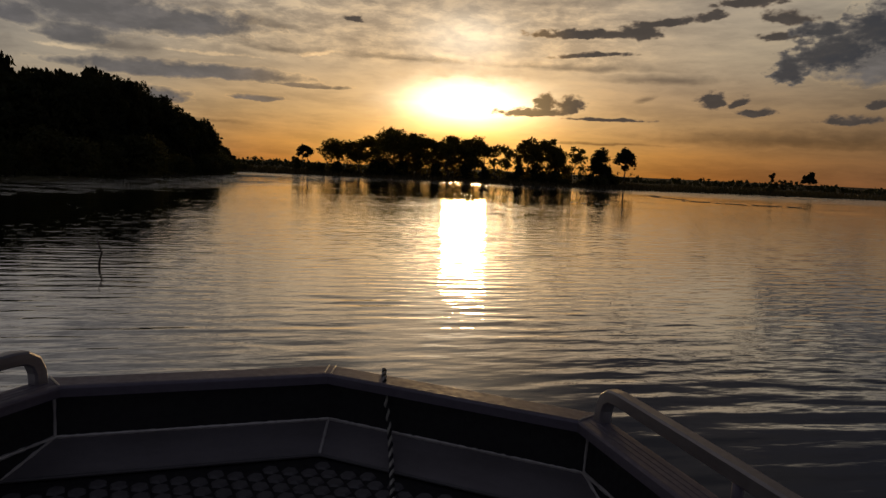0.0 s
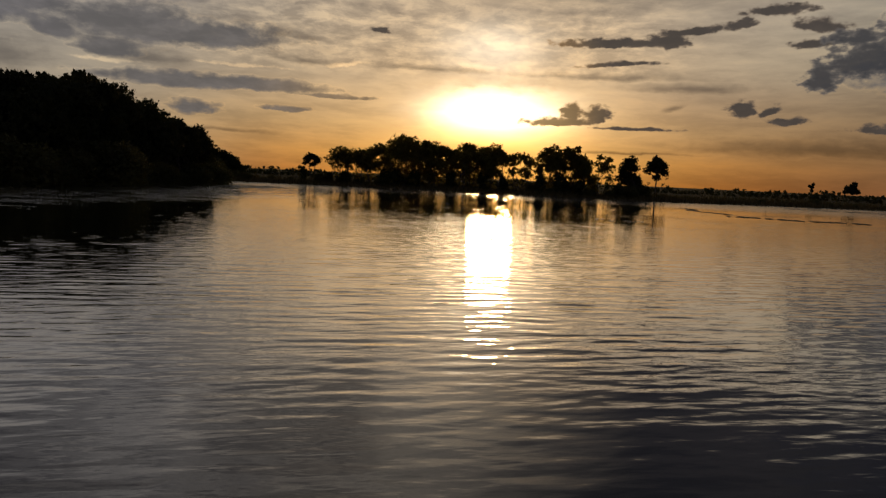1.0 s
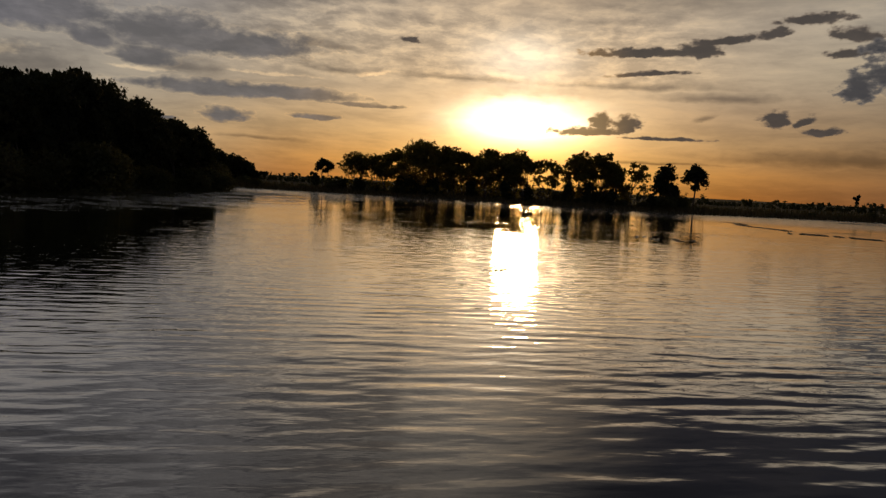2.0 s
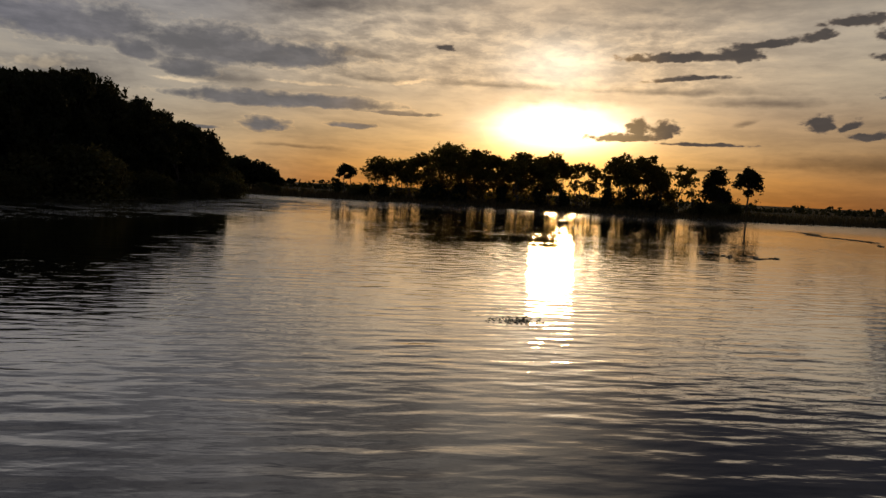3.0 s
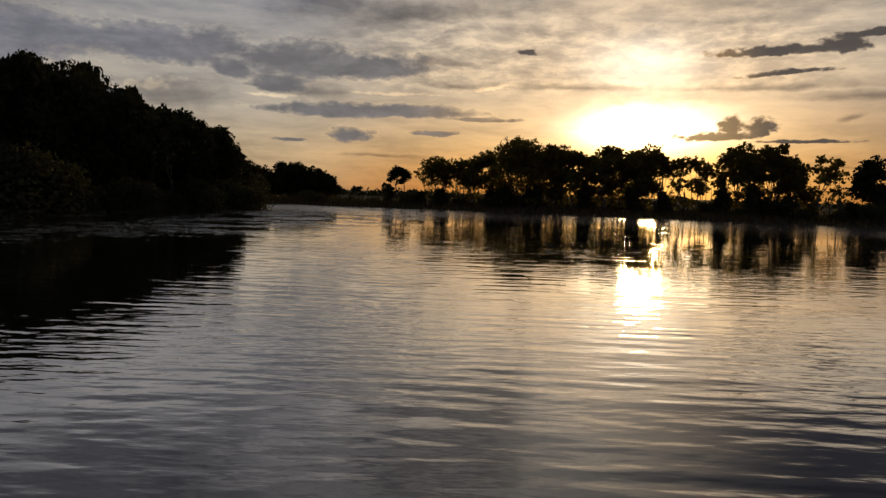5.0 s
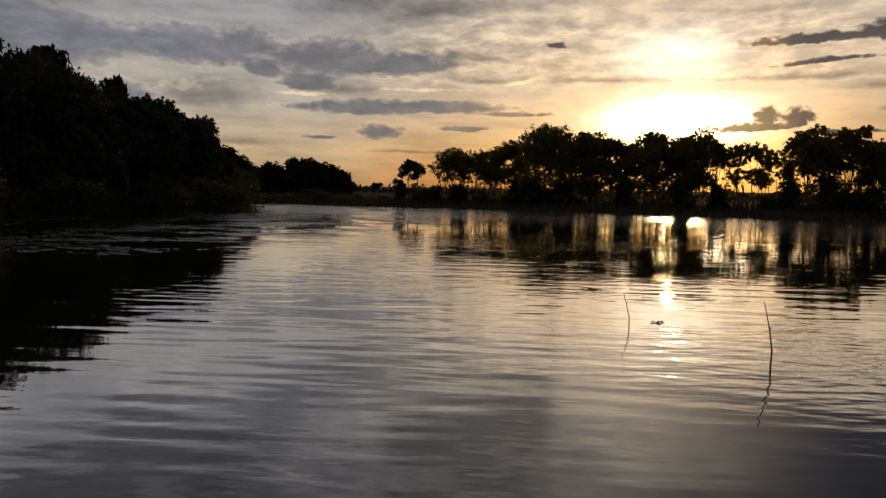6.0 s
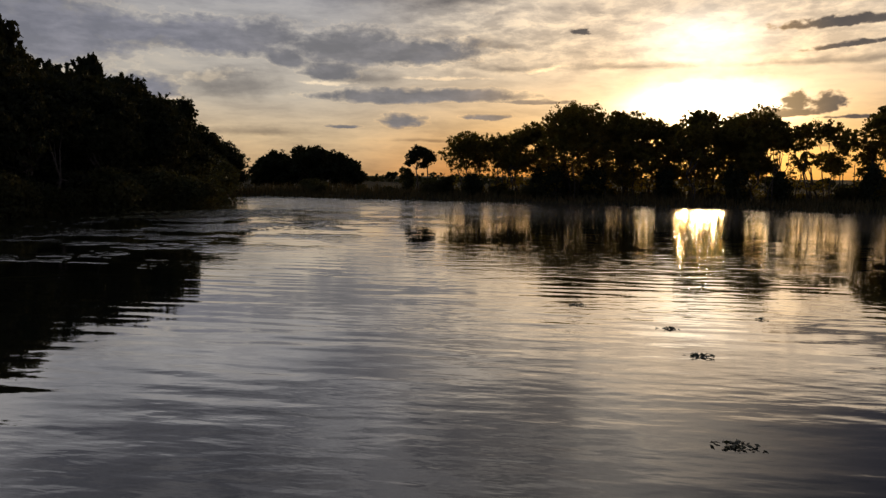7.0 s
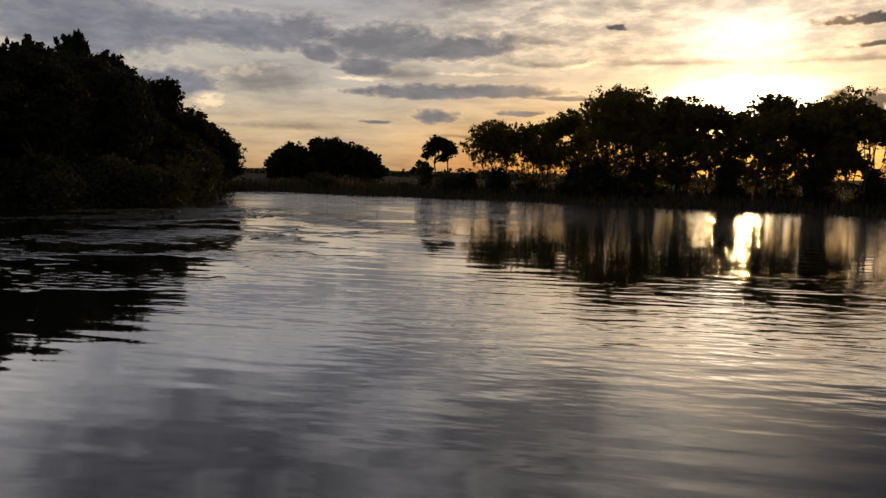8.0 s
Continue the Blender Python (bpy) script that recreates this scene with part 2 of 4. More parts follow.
# ---- materials ----
def material(name):
    m = bpy.data.materials.new(name)
    m.use_nodes = True
    m.node_tree.nodes.clear()
    n = Nodes(m.node_tree)
    return m, n


def finish(n, shader):
    out = n.add("ShaderNodeOutputMaterial")
    n.tree.links.new(shader, out.inputs[0])


def water_material():
    m, n = material("lagoon_water")
    p = n.add("ShaderNodeNewGeometry").outputs["Position"]
    # fine wind ripples between broad calm patches; the waves themselves are in the mesh
    b = n.noise(n.place(p, (5, 2, 0), (0, 0, radians(18)), (0.34, 0.095, 1)), 1.0, 2.0, 0.5)
    c = n.noise(n.place(p, (9, 4, 0), (0, 0, radians(32)), (0.13, 0.05, 1)), 1.0, 2.0, 0.5)
    patch = n.span(n.noise(n.place(p, (1, 3, 0), (0, 0, radians(20)), (16, 7, 1)), 1.0, 4.0, 0.6), 0.45, 0.64, 0.0, 1.0)
    # steady small waves in the open first reach, dying off further in; cat's-paws under the wooded bank
    px, py, _ = n.add("ShaderNodeSeparateXYZ", Vector=p).outputs
    patch = n.mix(n.span(py, 30, 46, 0.65, 0.03), patch, (1.0, 1.0, 1.0, 1))
    patch = n.math("MULTIPLY", patch, n.span(px, -9, -17, 1.0, 0.4))
    paw = n.span(n.noise(n.place(p, (4, 6, 0), (0, 0, radians(12)), (3.2, 1.6, 1)), 1.0, 3.0, 0.6), 0.48, 0.56)
    patch = n.math("ADD", patch, n.math("MULTIPLY", n.math("MULTIPLY", paw, n.span(px, -17, -25)), 8.0))
    e = n.noise(n.place(p, (3, 7, 0), (0, 0, radians(26)), (0.46, 0.17, 1)), 1.0, 1.0, 0.4)
    h = n.math("ADD", n.math("MULTIPLY", b, 0.0030), n.math("MULTIPLY", c, 0.0008))
    h = n.math("MULTIPLY", n.math("ADD", h, n.math("MULTIPLY", e, n.span(py, 22, 42, 0.0115, 0.0100))), patch)
    bump = n.add("ShaderNodeBump", Height=h, Strength=1.0, Distance=1.0)
    murk = n.mix(n.noise(p, 0.15, 4.0), (0.012, 0.014, 0.010, 1), (0.022, 0.022, 0.015, 1))
    # breeze off the far bank: ripples too fine to see, which draw reflections out into upright streaks
    fine = n.span(py, 58, 74, 0.03, 0.17)
    bsdf = n.add("ShaderNodeBsdfPrincipled", Base_Color=murk, Roughness=fine, IOR=1.65, Specular_IOR_Level=1.0, Normal=bump.outputs[0])
    # mirror made stronger at low angles than clean water's, to brighten the reflected sky
    gloss = n.add("ShaderNodeBsdfGlossy", Color=(0.97, 0.95, 0.92, 1), Roughness=fine, Normal=bump.outputs[0])
    slant = n.add("ShaderNodeLayerWeight", Blend=0.5, Normal=bump.outputs[0]).outputs["Facing"]
    mixed = n.add("ShaderNodeMixShader", Fac=n.span(slant, 0.50, 0.93, 0.11, 0.74))
    n.tree.links.new(bsdf.outputs[0], mixed.inputs[1])
    n.tree.links.new(gloss.outputs[0], mixed.inputs[2])
    finish(n, mixed.outputs[0])
    return m


def leaf_material(name, dark, light, through=0.25, rough=0.65, sheen=0.12):
    m, n = material(name)
    g = n.add("ShaderNodeNewGeometry")
    rnd = g.outputs["Random Per Island"]
    tone = n.mix(rnd, (*dark, 1), (*light, 1))
    big = n.noise(g.outputs["Position"], 0.7, 3.0, 0.5)
    tone = n.mix(n.span(big, 0.35, 0.7, 0.0, 0.5), tone, (light[0] * 1.2, light[1] * 0.9, light[2] * 0.7, 1))
    bsdf = n.add("ShaderNodeBsdfPrincipled", Base_Color=tone, Roughness=rough, Specular_IOR_Level=sheen)
    back = n.add("ShaderNodeBsdfTranslucent", Color=n.mix(1.0, tone, (1.6, 1.5, 0.6, 1), "MULTIPLY"))
    mixed = n.add("ShaderNodeMixShader", Fac=through)
    n.tree.links.new(bsdf.outputs[0], mixed.inputs[1])
    n.tree.links.new(back.outputs[0], mixed.inputs[2])
    finish(n, mixed.outputs[0])
    return m


def bark_material():
    m, n = material("grey_bark")
    p = n.add("ShaderNodeTexCoord").outputs["Object"]
    v = n.noise(n.place(p, (0, 0, 0), (0, 0, 0), (9, 9, 2), "POINT"), 1.0, 6.0, 0.6)
    tone = n.ramp(v, (0.3, (0.035, 0.028, 0.022)), (0.7, (0.13, 0.105, 0.08)))
    bump = n.add("ShaderNodeBump", Height=v, Strength=0.6, Distance=0.02)
    finish(n, n.add("ShaderNodeBsdfPrincipled", Base_Color=tone, Roughness=0.85, Normal=bump.outputs[0]).outputs[0])
    return m


def soil_material():
    m, n = material("marsh_soil")
    p = n.add("ShaderNodeNewGeometry").outputs["Position"]
    v = n.noise(p, 0.35, 8.0, 0.62)
    w = n.noise(p, 6.0, 5.0, 0.6)
    tone = n.mix(w, n.ramp(v, (0.3, (0.020, 0.021, 0.011)), (0.55, (0.036, 0.038, 0.017)), (0.75, (0.055, 0.046, 0.024))), (0.032, 0.029, 0.019, 1))
    bump = n.add("ShaderNodeBump", Height=w, Strength=0.7, Distance=0.08)
    finish(n, n.add("ShaderNodeBsdfPrincipled", Base_Color=tone, Roughness=0.95, Specular_IOR_Level=0.1, Normal=bump.outputs[0]).outputs[0])
    return m


def metal_material(name, colour, rough, metallic=0.9, scratch=40.0):
    m, n = material(name)
    p = n.add("ShaderNodeTexCoord").outputs["Object"]
    v = n.noise(p, scratch, 5.0, 0.6)
    w = n.noise(n.place(p, (0, 0, 0), (0, 0, 0), (2, 2, 14), "POINT"), 1.5, 4.0, 0.6)
    tone = n.mix(n.span(w, 0.35, 0.7, 0.0, 0.55), (*colour, 1), (colour[0] * 0.62, colour[1] * 0.60, colour[2] * 0.58, 1))
    bump = n.add("ShaderNodeBump", Height=v, Strength=0.15, Distance=0.002)
    r = n.span(v, 0.2, 0.8, rough * 0.75, rough * 1.3)
    finish(n, n.add("ShaderNodeBsdfPrincipled", Base_Color=tone, Metallic=metallic, Roughness=r, Normal=bump.outputs[0]).outputs[0])
    return m


WATER = water_material()
SOIL = soil_material()
BARK = bark_material()
LEAF = leaf_material("dark_evergreen_leaves", (0.020, 0.026, 0.015), (0.045, 0.052, 0.026))
# thin far leaves, coloured paler to stand in for sun glare over the crowns
FAR_LEAF = leaf_material("backlit_leaves_paled_by_glare", (0.105, 0.095, 0.038), (0.190, 0.165, 0.060), 0.7)
BUSH = leaf_material("waterside_bush_leaves", (0.034, 0.040, 0.020), (0.080, 0.086, 0.038), 0.25)
REED = leaf_material("reed_blades", (0.050, 0.046, 0.022), (0.120, 0.102, 0.050), 0.15)
PAD = leaf_material("floating_leaf", (0.10, 0.11, 0.065), (0.20, 0.20, 0.13), 0.0, 0.22, 0.9)
WEED = leaf_material("wet_water_weed", (0.030, 0.040, 0.016), (0.060, 0.068, 0.030), 0.0, 0.30, 0.6)
ALLOY = metal_material("weathered_aluminium", (0.18, 0.163, 0.205), 0.55, 0.5)
RAIL = metal_material("brushed_aluminium_rail", (0.40, 0.38, 0.39), 0.40, 0.85)
PAINT = metal_material("dark_hull_paint", (0.018, 0.017, 0.020), 0.6, 0.1)
WELD = metal_material("weld_bead", (0.60, 0.57, 0.55), 0.5, 0.4)
DECK = metal_material("scuffed_alloy_panel", (0.19, 0.175, 0.185), 0.5, 0.3)
RUBBER = metal_material("black_rubber", (0.11, 0.105, 0.11), 0.6, 0.0)
ROPE_DARK = metal_material("black_rope_fibre", (0.015, 0.015, 0.016), 0.8, 0.0)
ROPE_PALE = metal_material("pale_rope_fibre", (0.42, 0.40, 0.36), 0.8, 0.0)


# ---- builders ----
def mesh_object(name, verts, faces, mat, parent=None, label="", smooth=False):
    me = bpy.data.meshes.new(name)
    me.from_pydata([tuple(v) for v in verts], [], [tuple(f) for f in faces])
    me.materials.append(mat)
    if smooth:
        me.shade_smooth()
    ob = new(name, me)
    if parent:
        ob.parent = parent
    if label:
        ob["label"] = label
    return ob


def part(name, bm, mat, parent, label="", smooth=False):
    me = bpy.data.meshes.new(name)
    bm.to_mesh(me)
    bm.free()
    me.materials.append(mat)
    if smooth:
        me.shade_smooth()
    ob = new(name, me)
    ob.parent = parent
    if label:
        ob["label"] = label
    return ob


def tube(points, radii, sides=6):
    """Verts and faces of a tapered tube along points."""
    verts, faces = [], []
    pts = [Vector(p) for p in points]
    for i, p in enumerate(pts):
        d = (pts[min(i + 1, len(pts) - 1)] - pts[max(i - 1, 0)]).normalized()
        u = d.cross(Vector((0.31, 0.2, 0.93)) if abs(d.z) < 0.9 else Vector((1, 0.1, 0))).normalized()
        w = d.cross(u)
        for k in range(sides):
            a = math.tau * k / sides
            verts.append(p + (u * math.cos(a) + w * math.sin(a)) * radii[i])
    for i in range(len(pts) - 1):
        for k in range(sides):
            a, b = i * sides + k, i * sides + (k + 1) % sides
            faces.append((a, b, b + sides, a + sides))
    faces.append(tuple(range(sides - 1, -1, -1)))
    faces.append(tuple((len(pts) - 1) * sides + k for k in range(sides)))
    return verts, faces


def join(pieces):
    verts, faces = [], []
    for v, f in pieces:
        k = len(verts)
        verts += list(v)
        faces += [tuple(i + k for i in q) for q in f]
    return verts, faces


def leaves(rng, centres, size, stretch=1.8, flat=0.0):
    """Pointed leaf quads, turned at random, at the given centres."""
    c = np.asarray(centres, float)
    k = len(c)
    u = rng.normal(size=(k, 3))
    u[:, 2] *= 1.0 - flat
    u /= np.linalg.norm(u, axis=1)[:, None]
    w = np.cross(u, rng.normal(size=(k, 3)))
    w /= np.linalg.norm(w, axis=1)[:, None]
    s = size * rng.uniform(0.6, 1.35, (k, 1))
    quad = np.stack([c - u * s * stretch / 2, c + w * s / 2, c + u * s * stretch / 2, c - w * s / 2], 1).reshape(-1, 3)
    faces = np.arange(4 * k).reshape(-1, 4)
    return quad, faces


def leaf_mesh(name, verts, faces, mat, parent=None, label=""):
    me = bpy.data.meshes.new(name)
    verts, faces = np.asarray(verts, np.float32), np.asarray(faces, np.int32)
    me.vertices.add(len(verts))
    me.vertices.foreach_set("co", verts.ravel())
    me.loops.add(faces.size)
    me.loops.foreach_set("vertex_index", faces.ravel())
    me.polygons.add(len(faces))
    me.polygons.foreach_set("loop_start", np.arange(0, faces.size, faces.shape[1], dtype=np.int32))
    me.polygons.foreach_set("loop_total", np.full(len(faces), faces.shape[1], np.int32))
    me.update(calc_edges=True)
    me.materials.append(mat)
    ob = new(name, me)
    if parent:
        ob.parent = parent
    if label:
        ob["label"] = label
    return ob


def tree(label, height, width, clear, seed, lobes=13, tufts=30, per=12, leaf=0.15, stems=2, skirt=0.0, airy=0.0, dome=2.2, core=26, group="", name="tree", mat=None):
    """A tree at the origin: stems and limbs that carry the lobes of a crown, which starts at the height clear. Each lobe is a heap of leaf tufts.
    skirt: how leafy it is below the crown; airy: how open the crown is; dome: flatness of the top."""
    rng = np.random.default_rng(seed)
    root = tagged(new(name), label, "tree", group)
    rx, deep = width / 2, height - clear
    spots = []
    for k in range(lobes):
        a, q = k * 2.39996 + rng.uniform(-0.5, 0.5), math.sqrt((k + rng.uniform(0.2, 0.8)) / lobes)
        r = min(rx, deep * 0.8) * rng.uniform(0.26, 0.44)
        roof = height - r * 0.85 - deep * 0.46 * q ** dome
        z = roof if rng.uniform() < 0.62 else rng.uniform(min(clear + 0.4 * r, roof), roof)
        reach = max(rx - r * 0.8, 0.1)
        spots.append((Vector((math.cos(a) * q * reach, math.sin(a) * q * reach * 0.85, z + rng.uniform(-0.10, 0.04) * deep)), r))
    # the lobes together fill the crown's full width and height
    left, right = min(p.x - r for p, r in spots), max(p.x + r for p, r in spots)
    far, near, top = min(p.y - r for p, r in spots), max(p.y + r for p, r in spots), max(p.z + 0.8 * r for p, r in spots)
    spots = [(Vector(((p.x - left) / (right - left) * width - rx, (p.y - far) / (near - far) * width * 0.9 - rx * 0.9, p.z + (height - top) * (p.z - clear) / deep)), r) for p, r in spots]
    pieces, forks = [], []
    girth = 0.030 * height ** 0.75 / stems ** 0.4
    for k in range(stems):
        a = rng.uniform(0, math.tau)
        foot = Vector((math.cos(a), math.sin(a), 0)) * (0.0 if stems == 1 else width * rng.uniform(0.05, 0.30))
        fork = Vector((foot.x * 1.5 + rng.normal() * width * 0.05, foot.y * 1.5, max(clear * rng.uniform(0.8, 1.1), height * 0.22)))
        bend = (foot + fork) / 2 + Vector((rng.normal(), rng.normal(), 0)) * width * 0.035
        pieces.append(tube([foot - Vector((0, 0, 0.3)), foot, bend, fork], [girth * 1.35, girth * 1.15, girth * 0.9, girth * 0.7], 7))
        forks.append(fork)
    centres, inner = [], []

    def tuft(at, spread, count):
        centres.append(np.asarray(at) + rng.normal(size=(count, 3)) * spread * np.clip(rng.normal(size=(count, 1)) * 0.25 + 0.9, 0.4, 1.3) * np.array([0.46, 0.46, 0.38]))

    for spot, r in spots:
        fork = min(forks, key=lambda f: (f - spot).length)
        elbow = fork.lerp(spot, 0.5) + Vector((rng.normal() * 0.14, rng.normal() * 0.14, -0.05 * height * rng.uniform(0.0, 1.0)))
        pieces.append(tube([fork, elbow, spot], [girth * 0.55, girth * 0.36, girth * 0.14], 5))
        for _ in range(int(tufts * (1 - 0.55 * airy) * rng.uniform(0.8, 1.2))):
            d = rng.normal(size=3)
            d /= np.linalg.norm(d)
            at = np.array(spot) + d * r * rng.uniform(0.55, 1.08) * np.array([1.1, 1.1, 0.85])
            tuft(at, r * rng.uniform(0.14, 0.30), int(per * rng.uniform(0.6, 1.4)))
            if rng.uniform() < 0.22:
                pieces.append(tube([spot, spot.lerp(Vector(at), 0.55) + Vector((0, 0, 0.03)), at], [girth * 0.16, girth * 0.11, girth * 0.05], 3))
        m = int(core * (1 - airy))
        d = rng.normal(size=(m, 3))
        d /= np.linalg.norm(d, axis=1)[:, None] + 1e-9
        inner.append(np.array(spot) + d * r * rng.uniform(0.0, 0.66, (m, 1)))
    # thin shoots and loose leafage below the crown
    for _ in range(int(skirt * width * 1.6)):
        a, q = rng.uniform(0, math.tau), math.sqrt(rng.uniform()) * 0.95
        foot = Vector((math.cos(a) * rx * q, math.sin(a) * rx * q * 0.8, -0.1))
        tip = Vector((foot.x + rng.normal() * 0.30, foot.y + rng.normal() * 0.3, clear + deep * rng.uniform(0.1, 0.35)))
        pieces.append(tube([foot, foot.lerp(tip, 0.5) + Vector((rng.normal() * 0.10, 0, 0)), tip], [0.035, 0.028, 0.014], 4))
    for _ in range(int(skirt * width * (clear + 0.6) * 7.0)):
        a, q = rng.uniform(0, math.tau), math.sqrt(rng.uniform())
        z = rng.uniform(0.1, 1.0) ** 0.8 * (clear + 0.25 * deep)
        tuft((math.cos(a) * rx * q, math.sin(a) * rx * q * 0.8, z), rng.uniform(0.14, 0.30), int(per * 0.8))
    v, f = join(pieces)
    mesh_object("trunk", v, f, BARK, root, smooth=True)
    v, f = leaves(rng, np.concatenate(centres), leaf, 1.7)
    w, g = leaves(rng, np.concatenate(inner), leaf * 2.4, 1.3)
    leaf_mesh("crown", np.concatenate([v, w]), np.concatenate([f, g + len(v)]), mat or LEAF, root)
    return root


def bush(label, height, width, seed, leaf=0.13, count=1100, name="bush", group="", mat=None, category="bush"):
    """A low bush at the origin, leafy to the ground, with a few bare stems."""
    rng = np.random.default_rng(seed)
    root = tagged(new(name), label, category, group)
    pieces, centres = [], []
    heads = 9
    for k in range(heads):
        a, r = rng.uniform(0, math.tau), rng.uniform(0.05, 0.34) * width
        top = Vector((math.cos(a) * r, math.sin(a) * r, height * rng.uniform(0.45, 0.82)))
        pieces.append(tube([(top.x * 0.2, top.y * 0.2, -0.15), (top.x * 0.6, top.y * 0.6, top.z * 0.5), top], [0.03, 0.022, 0.008], 4))
        m = count // heads
        d = rng.normal(size=(m, 3))
        d /= np.linalg.norm(d, axis=1)[:, None]
        d *= rng.uniform(0.1, 1.0, (m, 1)) ** 0.5 * np.array([width * 0.22, width * 0.22, height * 0.30])
        c = np.array(top) + d
        c[:, 2] = np.abs(c[:, 2]) + 0.02
        low = rng.uniform(-1, 1, (m // 2, 3)) * np.array([width * 0.22, width * 0.22, 0])
        low[:, 2] = rng.uniform(0.0, 0.6, m // 2) * height
        centres += [c, low + np.array([top.x, top.y, 0])]
    v, f = join(pieces)
    mesh_object("stem", v, f, BARK, root)
    v, f = leaves(rng, np.concatenate(centres), leaf)
    leaf_mesh("foliage", v, f, mat or BUSH, root)
    return root


# ---- water and ground ----
SHORE = [(-34, -60), (-35, 20), (-35, 48), (-35.5, 60), (-36, 66), (-40, 71.5), (-46, 79), (-45, 81.5), (-38, 81.5), (-32.5, 83),
         (-23, 84), (-13, 85), (-4, 82.5), (5, 84.5), (12, 88), (24, 95), (36, 99), (60, 108), (110, 122), (150, 90), (120, -70), (40, -150), (-20, -130)]


def shore_distance(px, py):
    """Metres inland from the water's edge; below zero on the water."""
    best = np.full(px.shape, 1e9)
    inside = np.zeros(px.shape, bool)
    for (x0, y0), (x1, y1) in zip(SHORE, SHORE[1:] + SHORE[:1]):
        dx, dy = x1 - x0, y1 - y0
        k = np.clip(((px - x0) * dx + (py - y0) * dy) / (dx * dx + dy * dy), 0, 1)
        best = np.minimum(best, np.hypot(px - x0 - k * dx, py - y0 - k * dy))
        if dy:
            inside ^= ((y0 > py) != (y1 > py)) & (px < x0 + (py - y0) * dx / dy)
    return np.where(inside, -best, best)


def ground_height(px, py):
    d = shore_distance(px, py)
    wob = 0.5 * np.sin(px * 0.9 + 1.3 * np.sin(py * 0.37)) + 0.5 * np.sin(py * 1.1 + px * 0.23)
    return np.clip((d + 0.35 * wob) * 0.10, -1.3, 0.16) + 0.03 * wob * (d > 1)


def axis(lo, hi, step, far):
    core = list(np.arange(lo, hi + step / 2, step))
    out, s, a, b = [], step, lo, hi
    while b < far:
        s *= 1.35
        a, b = a - s, b + s
        out = [a] + out
        core.append(b)
    return np.array(out + core)


def make_ground():
    xs, ys = axis(-90, 90, 1.25, 3200), axis(-40, 135, 1.25, 3200)
    gx, gy = np.meshgrid(xs, ys)
    gz = ground_height(gx, gy)
    verts = np.stack([gx, gy, gz], -1).reshape(-1, 3)
    w = len(xs)
    i = (np.arange(len(ys) - 1)[:, None] * w + np.arange(w - 1)[None]).ravel()
    ob = leaf_mesh("ground", verts, np.stack([i, i + 1, i + w + 1, i + w], 1), SOIL)
    ob.data.shade_smooth()
    tagged(ob, "dark marshy soil bank sloping under the water", "ground", kind="structure")


make_ground()


def make_water():
    """One sheet: short wind waves along the reach, dying out towards the far edges."""
    r = np.random.default_rng(77)
    us = np.concatenate([-44 - np.cumsum(0.34 * 1.35 ** np.arange(1, 19))[::-1], np.arange(-44, -10, 0.34), np.arange(-10, 18, 0.20), np.arange(18, 48, 0.34), 48 + np.cumsum(0.34 * 1.35 ** np.arange(1, 19))])
    vs = np.concatenate([-3 - np.cumsum(0.06 * 1.35 ** np.arange(1, 25))[::-1], np.arange(-3, 32, 0.044), np.arange(32, 60, 0.056), np.arange(60, 92, 0.12), 92 + np.cumsum(0.1 * 1.35 ** np.arange(1, 23))])
    u, v = np.meshgrid(us, vs)
    edge = np.clip((u + 44) / 5, 0, 1) * np.clip((48 - u) / 5, 0, 1) * np.clip((v + 3) / 2, 0, 1) * np.clip((92 - v) / 3, 0, 1)
    core = np.clip((u + 10) / 5, 0, 1) * np.clip((18 - u) / 5, 0, 1) * np.clip((60 - v) / 6, 0, 1)
    fine, train, broad = np.zeros_like(u), np.zeros_like(u), np.zeros_like(u)
    # short ripples, a long-crested train of wind waves, and a low swell: (count, shortest, longest, spread in degrees, steepness)
    for total, (count, lo, hi, spread, steep) in ((fine, (30, 0.18, 0.40, 24, 0.0034)), (train, (22, 0.21, 0.36, 9, 0.0056)), (broad, (20, 0.40, 1.0, 13, 0.0026))):
        for _ in range(count):
            length = lo * (hi / lo) ** r.uniform(0, 1) ** 1.3
            way = radians(float(np.clip(r.normal(0, spread), -1.6 * spread, 1.6 * spread)))
            size = steep * r.uniform(0.7, 1.3) * length / math.tau
            total += size * np.sin((u * math.sin(way) + v * math.cos(way)) * math.tau / length + r.uniform(0, math.tau))
    calm = np.sin(u * 0.31 + 1.3 * np.sin(v * 0.17)) + np.sin(v * 0.43 + 1.1 * np.sin(u * 0.21)) + 0.7 * np.sin(u * 0.9 - v * 0.7)
    # the water is ruffled close under the banks and calmer in mid reach
    ruffled = np.maximum.reduce([np.clip((v - 50) / 16, 0, 1), np.clip((u - 24) / 10, 0, 1)])
    z = ((fine * core + train) * (1 - 0.55 * np.clip((v - 28) / 18, 0, 1)) + broad * (1 - 0.45 * ruffled)) * edge * np.clip(0.88 + 0.30 * calm, 0.4, 1.5)
    c, t = math.cos(radians(20)), math.sin(radians(20))
    verts = np.stack([u * c - v * t, u * t + v * c, z], -1).reshape(-1, 3)
    w = len(us)
    i = (np.arange(len(vs) - 1)[:, None] * w + np.arange(w - 1)[None]).ravel()
    ob = leaf_mesh("water", verts, np.stack([i, i + 1, i + w + 1, i + w], 1), WATER)
    ob.data.shade_smooth()
    tagged(ob, "rippled dark lagoon water mirroring the sunset sky", "water", kind="structure")


make_water()


